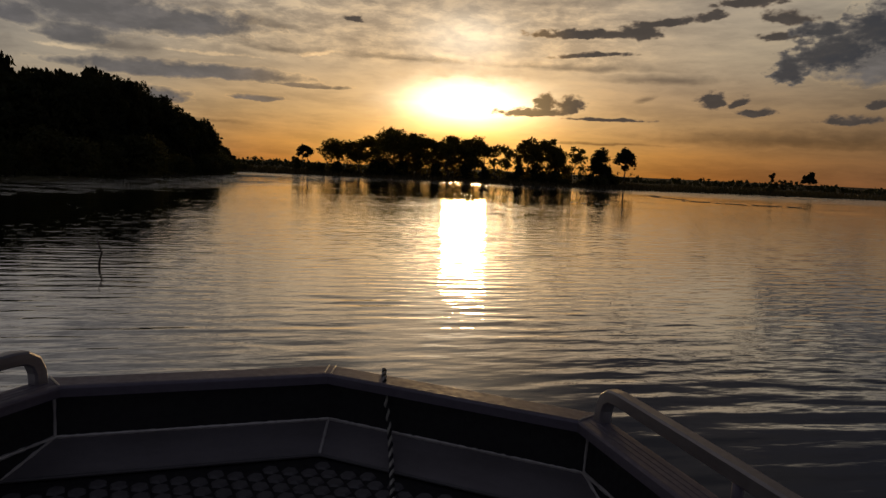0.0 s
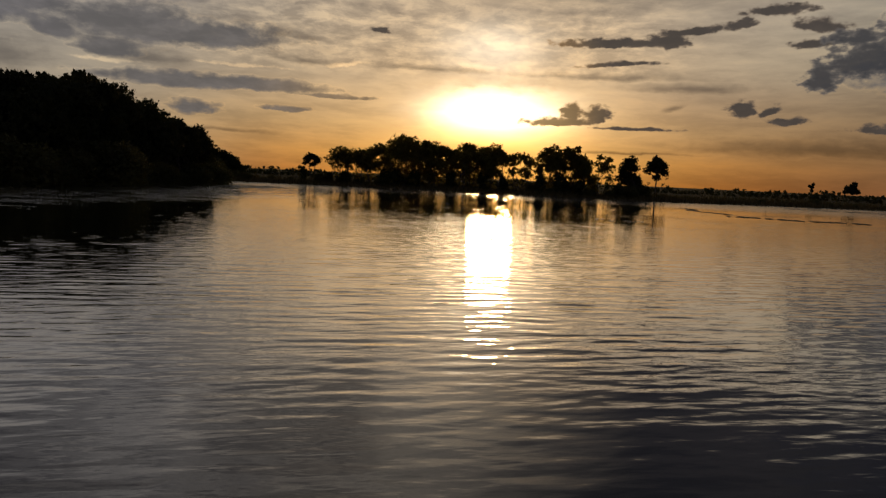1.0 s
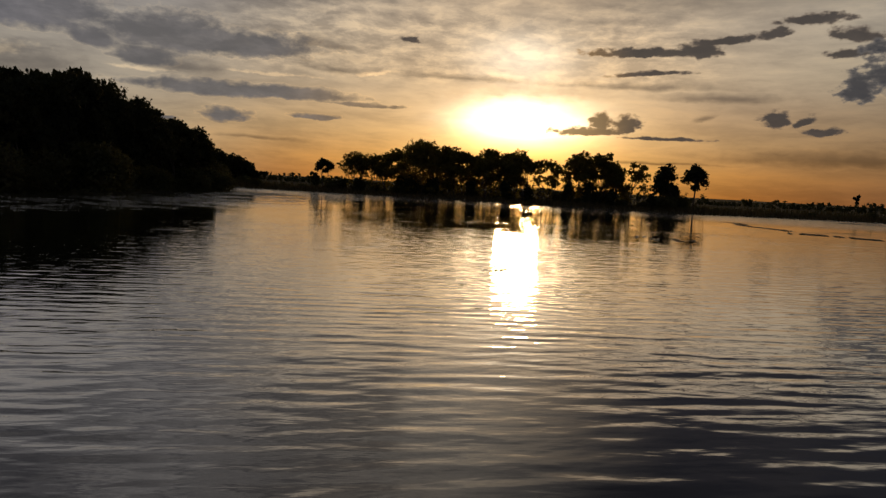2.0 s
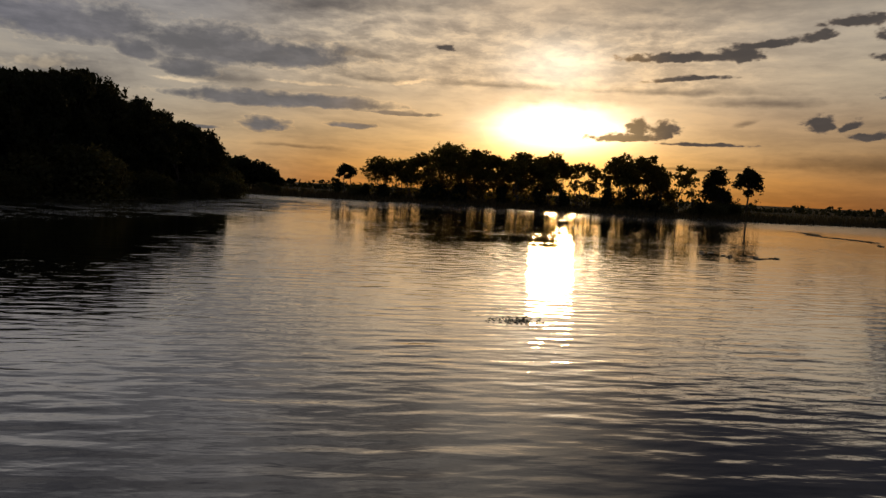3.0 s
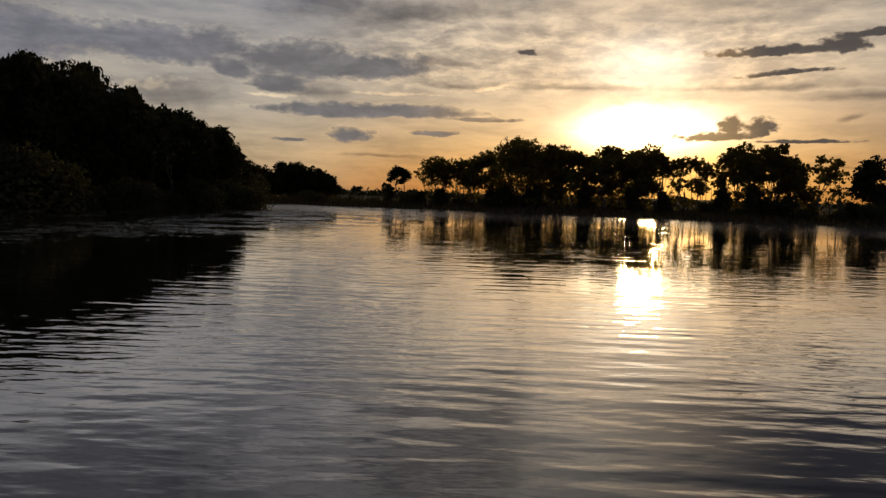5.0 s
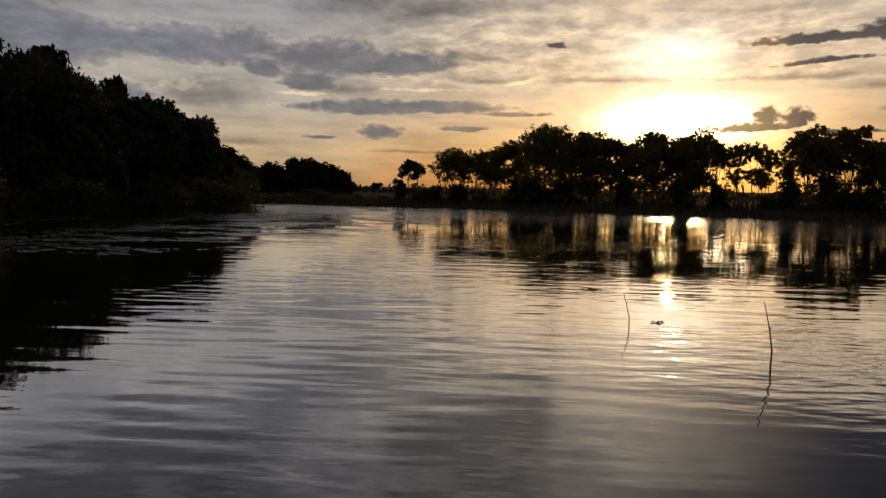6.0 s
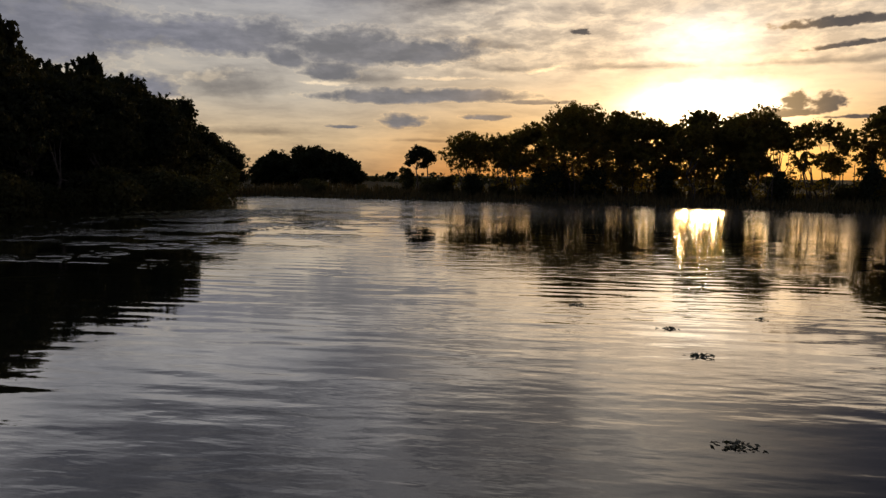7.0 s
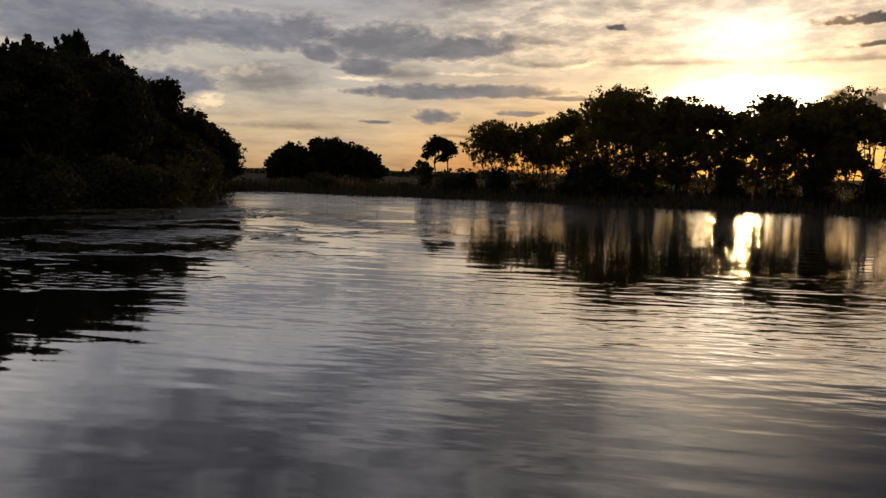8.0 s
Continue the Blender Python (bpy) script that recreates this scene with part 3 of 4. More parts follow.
# ---- trees on the far bank ----
def stand(root, x, y, turn=0.0):
    z = float(ground_height(np.array([x]), np.array([y]))[0])
    root.matrix_basis = pose(x, y, z, 0, 0, turn)
    return root


FAR = "tree line on the far bank"
DARK_TREE = "dark silhouetted tree with a broken leafy crown on the far bank"
# x, y, height, crown width, clear stem, lobes, stems, leafage below the crown, openness
FAR_TREES = [
    (-30.8, 88.0, 5.0, 4.7, 2.1, 17, 3, 0.35, 0.15), (-26.7, 88.5, 5.7, 4.6, 2.0, 19, 4, 0.8, 0.08), (-22.6, 87.6, 6.75, 6.4, 1.4, 34, 4, 1.6, 0.0),
    (-18.4, 88.5, 6.05, 4.8, 1.5, 24, 4, 1.3, 0.0), (-14.4, 88.3, 6.0, 4.6, 1.5, 24, 4, 1.4, 0.0), (-11.0, 88.0, 6.1, 4.4, 1.5, 24, 4, 1.1, 0.0),
    (-7.6, 88.0, 5.1, 4.0, 2.2, 12, 9, 0.7, 0.35), (-4.3, 87.5, 6.0, 4.0, 1.0, 24, 3, 1.5, 0.0), (-2.0, 88.3, 6.0, 3.4, 1.0, 20, 3, 1.5, 0.0),
    (-0.2, 87.5, 5.1, 3.2, 0.7, 18, 3, 1.6, 0.0), (-20.2, 89.6, 6.15, 3.6, 1.5, 18, 3, 1.0, 0.0), (-16.5, 89.8, 5.35, 3.4, 1.4, 17, 3, 1.4, 0.0),
    (-12.7, 89.8, 5.6, 3.2, 1.6, 15, 3, 0.8, 0.0), (-28.7, 89.6, 4.9, 3.0, 2.0, 12, 3, 0.7, 0.1),
]
for k, (x, y, h, w, c, lobes, stems, skirt, airy) in enumerate(FAR_TREES):
    label = "thin open tree with many bare stems on the far bank" if airy > 0.4 else DARK_TREE
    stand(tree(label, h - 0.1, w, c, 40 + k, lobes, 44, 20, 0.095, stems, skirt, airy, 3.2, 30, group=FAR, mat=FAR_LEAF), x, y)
stand(tree("small flat-topped tree on two slender trunks", 3.85, 2.6, 2.2, 60, 13, 34, 15, 0.09, 2, dome=2.4), -35.0, 87.5, 20)
stand(bush("dark bush beside the flat-topped tree", 2.1, 1.3, 67, 0.13, 1200), -36.2, 87.6)
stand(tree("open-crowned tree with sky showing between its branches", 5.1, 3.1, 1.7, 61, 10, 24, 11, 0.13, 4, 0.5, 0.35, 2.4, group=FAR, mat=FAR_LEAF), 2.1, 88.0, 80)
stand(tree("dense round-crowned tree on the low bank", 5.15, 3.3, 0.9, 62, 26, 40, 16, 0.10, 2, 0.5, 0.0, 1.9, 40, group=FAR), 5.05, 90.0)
stand(tree("umbrella-crowned tree on one bare trunk", 5.45, 3.2, 2.7, 63, 18, 40, 16, 0.10, 1, 0.12, 0.0, 2.0, 40), 8.6, 95.0)
stand(tree("very distant small tree on the marsh plain", 5.0, 4.4, 2.2, 64, 8, 16, 8, 0.35, 2), 68.0, 200.0, 0)
stand(tree("very distant thin tree on the marsh plain", 4.2, 1.6, 1.8, 65, 4, 12, 7, 0.3, 1), 58.5, 200.0, 0)
stand(tree("small far-off round tree beyond the bank", 2.4, 2.4, 0.7, 66, 6, 20, 9, 0.2, 1), -77.0, 146.0, 0)

for k, (x, y, h, w) in enumerate([(-23.6, 86.6, 2.4, 2.4), (-21.0, 86.8, 2.4, 2.0), (-16.6, 87.6, 2.0, 1.3), (-12.4, 87.2, 2.3, 1.6), (-5.4, 86.4, 2.2, 1.8), (-3.0, 86.2, 2.5, 2.2), (3.6, 87.4, 1.5, 1.2), (-24.9, 87.4, 2.4, 1.8), (-29.9, 86.8, 1.7, 1.8), (-9.9, 87.4, 1.9, 1.6), (-0.9, 86.4, 2.0, 1.8), (-32.4, 87.2, 1.4, 1.4)]):
    stand(bush("tall lacy shrub under the far trees", h, w, 300 + k, 0.11, 1300, name="shrub", group="far undergrowth", mat=LEAF), x, y, 50 * k)

# ---- rounded thicket behind the head of the lagoon ----
for k, (x, y, h, w) in enumerate([(-75.8, 112.5, 4.2, 4.6), (-73.0, 112, 5.1, 6.4), (-69.8, 113, 5.5, 7.0), (-66.2, 112, 5.5, 7.0), (-62.4, 112, 4.9, 6.2), (-59.8, 111.5, 3.2, 4.0)]):
    stand(tree("dense rounded dark thicket tree, leafy to the ground", h - 0.1, w, 0.3, 80 + k, 22, 34, 12, 0.19, 3, 0.8, 0.0, 2.4, 50, group="rounded thicket"), x, y, 30 * k)

# ---- forest on the near bank ----
FOREST = "tall dark bank tree, leafy down to the water"
KINDS = [(8.0, 5.6), (7.4, 5.0), (7.0, 5.8), (6.2, 4.6)]
near_kinds = [tree(FOREST, h, w, 0.9, 100 + k, 34, 44, 18, 0.12, 3, 0.5, 0.0, 1.9, 46, group="bank forest") for k, (h, w) in enumerate(KINDS)]
back_kinds = [tree(FOREST, h, w, 1.2, 110 + k, 24, 22, 9, 0.24, 3, 0.2, 0.0, 1.9, 40, group="bank forest") for k, (h, w) in enumerate(KINDS)]
BANK_Y, BANK_X = (20, 48, 60, 66, 71.5, 79, 85), (-35, -35, -35.5, -36, -40, -46, -51)
# height of the canopy along the bank, row by row inland
CANOPY_Y = (30, 44, 51, 54, 56, 58, 60, 62, 67, 73, 79, 82, 85)
BACK_Y = (50, 56, 62, 64, 67, 70, 73, 79, 85, 90)
BACK_CANOPY = {
    18.5: (9.0, 9.8, 10.6, 10.6, 8.2, 7.8, 8.9, 10.2, 9.0, 6.9),
    24.0: (9.8, 10.6, 11.3, 11.3, 9.8, 8.4, 8.8, 10.8, 10.8, 9.4),
}
CANOPY = {
    1.6: (6.8, 7.0, 7.9, 8.0, 7.5, 7.0, 5.8, 6.0, 5.6, 4.9, 4.0, 1.6, 1.0),
    4.2: (7.2, 7.3, 8.0, 8.4, 8.5, 7.7, 7.4, 6.4, 6.8, 7.1, 6.2, 4.9, 2.6),
    7.2: (7.5, 7.6, 8.1, 8.6, 9.0, 9.2, 8.5, 6.8, 7.3, 8.0, 7.9, 6.4, 4.6),
    10.5: (7.9, 8.0, 8.2, 8.7, 9.0, 9.7, 10.1, 9.2, 8.0, 8.9, 9.2, 7.6, 6.0),
    14.5: (8.4, 8.5, 8.6, 8.9, 9.0, 9.7, 10.3, 10.3, 8.2, 9.2, 10.0, 9.3, 7.6),
}
rng = np.random.default_rng(5)
first = set()
for row, (off, tops) in enumerate([*CANOPY.items(), *BACK_CANOPY.items()]):
    y, last, along = (29.0 + 0.9 * row, 84, CANOPY_Y) if row < 5 else (51.0 + row, 91, BACK_Y)
    while y < last:
        x, h = np.interp(y, BANK_Y, BANK_X) - off + rng.uniform(-0.5, 0.5), float(np.interp(y, along, tops)) * rng.uniform(0.96, 1.04) * (1.0 if row < 3 else 1.05 if row < 5 else 1.02) - 0.2
        k = int(rng.integers(4))
        if h > 2.6:
            wide = 0.46 + 0.45 * h / 7.2
            m = pose(x, y + rng.uniform(-0.5, 0.5), 0.2, 0, 0, rng.uniform(0, 360)) @ Matrix.Diagonal((wide, wide, h / KINDS[k][0], 1))
            which = near_kinds[k] if row < 3 and y > 44 else back_kinds[k]
            if which in first:
                copy_thing(which, m)
            else:
                first.add(which)
                which.matrix_basis = m
        y += rng.uniform(2.3, 3.3)

for k, (x, y, h, w) in enumerate([(-51.4, 81.6, 4.7, 3.8), (-54.4, 82.4, 6.0, 4.6), (-58.0, 82.4, 7.2, 5.4)]):
    stand(tree("dark tree with overhanging boughs at the end of the wood", h, w, 1.2, 120 + k, 22, 40, 15, 0.12, 3, 0.5, 0.0, 2.0, 40, group="bank forest"), x, y, 70 * k)

# ---- bushes along the edges ----
low = [bush("low leafy bush at the water's edge", 1.5, 2.2, 200 + k, 0.062, 4200, group="waterside bushes") for k in range(3)]
spots = [(np.interp(y, BANK_Y, np.array(BANK_X) + 0.4) - rng.uniform(-0.1, 0.7), y, rng.uniform(0.7, 1.6)) for y in np.arange(34, 73, 1.7)]
for x in np.arange(-46, 62, 2.1):
    y = float(np.interp(x, [-45, -38, -32.5, -23, -13, -4, 5, 12, 24, 36, 60], [81.5, 81.5, 83, 84, 85, 82.5, 84.5, 88, 95, 99, 108]))
    if x > 12 and rng.uniform() < 0.65:
        continue
    spots.append((x + rng.uniform(-0.6, 0.6), y + rng.uniform(2.6, 6.0), rng.uniform(0.45, 0.8) * (1.0 if x < 8 else 0.55)))
used = set()
for x, y, s in spots:
    k = int(rng.integers(3))
    m = pose(x, y, float(ground_height(np.array([x]), np.array([y]))[0]), 0, 0, rng.uniform(0, 360)) @ Matrix.Diagonal((s * 1.15, s * 1.15, s, 1))
    if k in used:
        copy_thing(low[k], m)
    else:
        used.add(k)
        low[k].matrix_basis = m


# ---- reeds ----
def make_reeds():
    r = np.random.default_rng(9)
    k = 80000
    x = np.concatenate([r.uniform(-50, 40, k), r.uniform(40, 110, k // 4), r.uniform(-39, -33, k // 8)])
    y = np.concatenate([r.uniform(78, 112, k), r.uniform(98, 135, k // 4), r.uniform(30, 74, k // 8)])
    d = shore_distance(x, y)
    keep = (d > -0.5) & (d < 9.0 * r.uniform(0.1, 1, len(x)))
    x, y = x[keep], y[keep]
    z = np.maximum(ground_height(x, y), -0.15)
    patch = 0.5 + 0.5 * np.sin(x * 0.35 + 2 * np.sin(y * 0.2)) * np.sin(x * 0.11 + 1)
    h = r.uniform(0.55, 1.0, len(x)) * (0.85 + 0.45 * patch) * np.clip(0.28 + 0.11 * d[keep], 0.28, 1.0)
    a, lean = r.uniform(0, math.tau, len(x)), r.uniform(0.0, 0.25, len(x)) * h
    w = r.uniform(0.025, 0.06, len(x))
    ux, uy = np.cos(a) * w, np.sin(a) * w
    lx, ly = np.cos(a * 3.7) * lean, np.sin(a * 3.7) * lean
    b = np.stack([x, y, z], 1)
    side = np.stack([ux, uy, np.zeros_like(ux)], 1)
    mid = b + np.stack([lx * 0.35, ly * 0.35, h * 0.6], 1)
    tip = b + np.stack([lx, ly, h], 1)
    v = np.stack([b - side, b + side, mid + side * 0.8, tip, mid - side * 0.8], 1).reshape(-1, 3)
    f = np.arange(len(v)).reshape(-1, 5)
    ob = leaf_mesh("reeds", v, f, REED)
    tagged(ob, "belt of dark reeds and grass along the banks", "reeds", kind="stuff")


make_reeds()


def make_far_scrub():
    """Low scrub far out on the plain, too far off to tell one bush from the next."""
    r = np.random.default_rng(12)
    k = 5200
    x = r.uniform(-230, 190, k)
    y = 165 + 14 * np.sin(x * 0.045) + r.normal(0, 3.5, k)
    top = 1.3 + 0.7 * np.sin(x * 0.21) * np.sin(x * 0.057 + 1) + 0.5 * np.sin(x * 0.73)
    c = np.stack([x, y, 0.3 + r.uniform(0, 1, k) * np.maximum(top, 0.5)], 1)
    v, f = leaves(r, c, 0.75, 1.5)
    v[:, 2] = np.maximum(v[:, 2], 0.2)
    tagged(leaf_mesh("far_scrub", v, f, LEAF), "line of low scrub far out on the marsh plain", "scrub", kind="stuff")


make_far_scrub()


# ---- floating leaves, weed and sticks ----
def disc_field(name, label, x, y, r, rng, tilt=0.04, category="water plants"):
    """Many floating leaves as notched flat discs with a turned-up rim."""
    k, sides = len(x), 7
    a = np.arange(sides) / sides * math.tau * 0.95
    turn = rng.uniform(0, math.tau, (k, 1))
    rad = r[:, None] * rng.uniform(0.8, 1.15, (k, sides))
    vx = x[:, None] + np.cos(a + turn) * rad
    vy = y[:, None] + np.sin(a + turn) * rad * 0.85
    lift = rng.normal(0, tilt, (k, 1)) * np.cos(a + turn) * rad + rng.normal(0, tilt, (k, 1)) * np.sin(a + turn) * rad
    vz = 0.012 + np.abs(lift) + rng.uniform(0, 0.012, (k, 1))
    v = np.stack([vx, vy, vz], -1).reshape(-1, 3)
    ob = leaf_mesh(name, v, np.arange(k * sides).reshape(k, sides), PAD)
    return tagged(ob, label, category, kind="stuff")


def make_pads():
    r = np.random.default_rng(21)
    k = 46000
    y = r.uniform(24, 82, k)
    d = r.exponential(6.0, k)
    x = np.interp(y, BANK_Y, BANK_X) + 0.3 + d
    belt = np.sin(x * 0.55 + 1.5 * np.sin(y * 0.16)) + np.sin(y * 0.42 + x * 0.2) + 0.8 * np.sin(x * 1.7 - y * 0.9)
    keep = (d < 13) & (belt > 0.75 + 0.05 * d) & (shore_distance(x, y) < -0.2)
    x, y = x[keep], y[keep]
    disc_field("floating_leaves", "scattered floating leaves in patches near the wooded bank", x, y, r.uniform(0.06, 0.16, len(x)), r, 0.13)


def weed_mat(label, x0, y0, x1, y1, width, count, seed):
    """A long thin raft of weed, low on the water."""
    r = np.random.default_rng(seed)
    t = r.uniform(0, 1, count)
    gap = np.sin(t * 23 + seed) + np.sin(t * 61 + seed * 2)
    t = t[gap > -0.7]
    off = r.normal(0, width, len(t)) + 0.5 * np.sin(t * 9)
    dx, dy = x1 - x0, y1 - y0
    l = math.hypot(dx, dy)
    x, y = x0 + t * dx - off * dy / l, y0 + t * dy + off * dx / l
    c = np.stack([x, y, r.uniform(0.0, 0.03, len(t))], 1)
    v, f = leaves(r, c, 0.07, 2.4, 0.85)
    v[:, 2] = np.clip(v[:, 2], 0.004, 0.022)
    return tagged(leaf_mesh("weed_raft", v, f, WEED), label, "weed raft", kind="stuff")


def weed_clump(label, x, y, size, seed, stick=None):
    """A tuft of drifting weed with a bent stalk or two."""
    r = np.random.default_rng(seed)
    root = tagged(new("weed_clump"), label, "water weed", "drifting weed")
    k = int(110 * size / 0.5)
    c = np.stack([r.normal(0, size * 0.30, k), r.normal(0, size * 0.16, k), np.abs(r.normal(0, 0.010, k))], 1)
    v, f = leaves(r, c, 0.021, 2.4, 0.8)
    v[:, 2] = np.maximum(v[:, 2], 0.004)
    tagged(leaf_mesh("leafage", v, f, WEED, root), kind="stuff")
    pieces = []
    for q in range(2):
        a = r.uniform(0, math.tau)
        tip = Vector((math.cos(a) * size * 0.5, math.sin(a) * size * 0.3, r.uniform(0.01, 0.035)))
        pieces.append(tube([(0, 0, -0.03), (tip.x * 0.5, tip.y * 0.5, tip.z * 1.3), tip], [0.005, 0.004, 0.002], 5))
    if stick:
        pieces.append(tube([(0, 0, -0.05), Vector(stick) * 0.5 + Vector((0, 0, 0.015)), stick], [0.008, 0.007, 0.004], 6))
    v, f = join(pieces)
    mesh_object("stalk", v, f, BARK, root, smooth=True)
    root.matrix_basis = pose(x, y, 0, 0, 0, 20)
    return root


def standing_stick(label, x, y, points, seed, fat=0.011):
    """A thin bare stem standing in the water."""
    m = len(points)
    v, f = tube(points, [fat * (1 - 0.6 * i / (m - 1)) for i in range(m)], 6)
    p = [Vector(q) for q in points]
    twig = tube([p[2], p[2] + Vector((0.012, 0.004, 0.02)), p[2] + Vector((0.02, 0.004, 0.03))], [fat * 0.6, fat * 0.5, fat * 0.2], 5)
    v, f = join([(v, f), twig])
    root = mesh_object("water_stick", v, f, BARK, smooth=True)
    root.matrix_basis = pose(x, y, 0)
    return tagged(root, label, "stick")


make_pads()
weed_mat("long thin raft of floating weed on open water", 7.9, 66.0, 9.6, 56.0, 0.25, 900, 3)
weed_mat("long thin raft of floating weed on open water", 9.3, 53.0, 17.3, 51.6, 0.32, 4200, 4)
weed_mat("thin raft of weed off the low bank", 20.4, 83.4, 31.0, 81.5, 0.45, 3600, 5)
weed_mat("short dark raft of weed", 2.0, 39.9, 2.8, 39.6, 0.05, 260, 6)
weed_mat("small dark raft of weed", 1.3, 39.5, 1.6, 39.5, 0.06, 70, 7)
weed_mat("faint small raft of weed", 0.6, 40.4, 1.0, 40.3, 0.10, 40, 8)
weed_clump("sparse tuft of drifting weed with a slanting stick", -2.42, 25.75, 0.62, 31, (0.34, 0.12, 0.11))
for k, (x, y, size) in enumerate([(-9.38, 50.8, 0.17), (-8.9, 49.75, 0.20), (-8.53, 51.9, 0.10), (-9.5, 54.2, 0.12), (-22.7, 57.5, 0.3), (-22.0, 46.5, 0.4), (-24.5, 52.6, 0.5), (-6.93, 45.3, 0.16), (-8.35, 47.6, 0.22), (-10.73, 51.6, 0.2), (-24.5, 55.3, 0.5)]):
    weed_clump("small dark tuft of drifting weed", x, y, size, 50 + k)
standing_stick("thin bare stem standing in open water", -5.62, 43.7, [(0, 0, -0.4), (0.02, 0, 0.15), (-0.01, 0.01, 0.35), (-0.07, 0, 0.62)], 1)
standing_stick("thin bare stem standing in open water", -7.17, 44.85, [(0, 0, -0.4), (-0.01, 0, 0.12), (-0.05, 0, 0.28), (-0.09, 0, 0.42)], 2, 0.008)
standing_stick("dark crooked snag standing in open water", -6.6, 8.6, [(0, 0, -0.4), (0.01, 0, 0.08), (0.05, 0, 0.22), (-0.02, 0, 0.42)], 3, 0.02)


# ---- the boat, floating where the view begins ----
def ring(points, inset):
    """The closed outline moved inwards by inset."""
    k = len(points)
    out = []
    for i in range(k):
        a, b, c = (Vector(points[(i + d) % k]) for d in (-1, 0, 1))
        n1 = Vector((-(b - a).y, (b - a).x)).normalized()
        n2 = Vector((-(c - b).y, (c - b).x)).normalized()
        mid = (n1 + n2).normalized()
        out.append(b + mid * inset / max(0.3, mid.dot(n1)))
    return out


# starboard aft round the bow to port aft, seen from above, counter-clockwise
HULL = [(1.26, -3.3), (1.22, -1.15), (1.04, -0.5), (0.862, 0.0), (-0.025, 0.31), (-0.862, 0.0), (-1.04, -0.5), (-1.22, -1.15), (-1.26, -3.3)]


def outline(insets):
    """The hull's outline with each side moved inwards by its own inset."""
    k, lines = len(HULL), []
    for i in range(k):
        a, b = Vector(HULL[i]), Vector(HULL[(i + 1) % k])
        d = (b - a).normalized()
        lines.append((a + Vector((-d.y, d.x)) * insets[i], d))
    out = []
    for i in range(k):
        (p, d), (q, e) = lines[i - 1], lines[i]
        turn = d.x * e.y - d.y * e.x
        out.append(p + d * (((q - p).x * e.y - (q - p).y * e.x) / turn))
    return out


def band(profile, first, last):
    """A strip round the hull from corner first to corner last, swept through (inset, height) steps and closed to a solid."""
    bm = bmesh.new()
    rows = []
    for inset, z in profile:
        pts = ring(HULL, inset)
        rows.append([bm.verts.new((pts[i].x, pts[i].y, z)) for i in range(first, last + 1)])
    k = len(rows)
    for r in range(k):
        for i in range(last - first):
            bm.faces.new((rows[r][i], rows[r][i + 1], rows[(r + 1) % k][i + 1], rows[(r + 1) % k][i]))
    bm.faces.new([row[0] for row in rows])
    bm.faces.new([row[-1] for row in reversed(rows)])
    bmesh.ops.recalc_face_normals(bm, faces=bm.faces)
    return bm


def bead(points, radius, seed):
    """A lumpy weld bead along points."""
    r = np.random.default_rng(seed)
    fine = []
    for a, b in zip(points, points[1:]):
        a, b = Vector(a), Vector(b)
        m = max(2, int((b - a).length / 0.012))
        fine += [a.lerp(b, i / m) for i in range(m)]
    fine.append(Vector(points[-1]))
    v, f = tube(fine, [radius * r.uniform(0.75, 1.3) for _ in fine], 6)
    return v, f


def square_bar(points, half):
    """A bar of square section with chamfered edges along points, its flat side up."""
    pts, verts, faces = [Vector(p) for p in points], [], []
    for i, p in enumerate(pts):
        d = (pts[min(i + 1, len(pts) - 1)] - pts[max(i - 1, 0)]).normalized()
        side = Vector((pts[-1] - pts[0]).yxz)
        side = Vector((-side.x, side.y, 0)).normalized()
        side = (side - d * side.dot(d)).normalized()
        over = side.cross(d)
        c = half * 0.72
        for a, b in ((half, c), (c, half), (-c, half), (-half, c), (-half, -c), (-c, -half), (c, -half), (half, -c)):
            verts.append(p + side * a + over * b)
    for i in range(len(pts) - 1):
        for k in range(8):
            a, b = i * 8 + k, i * 8 + (k + 1) % 8
            faces.append((a, b, b + 8, a + 8))
    return verts, faces + [tuple(range(7, -1, -1)), tuple((len(pts) - 1) * 8 + k for k in range(8))]


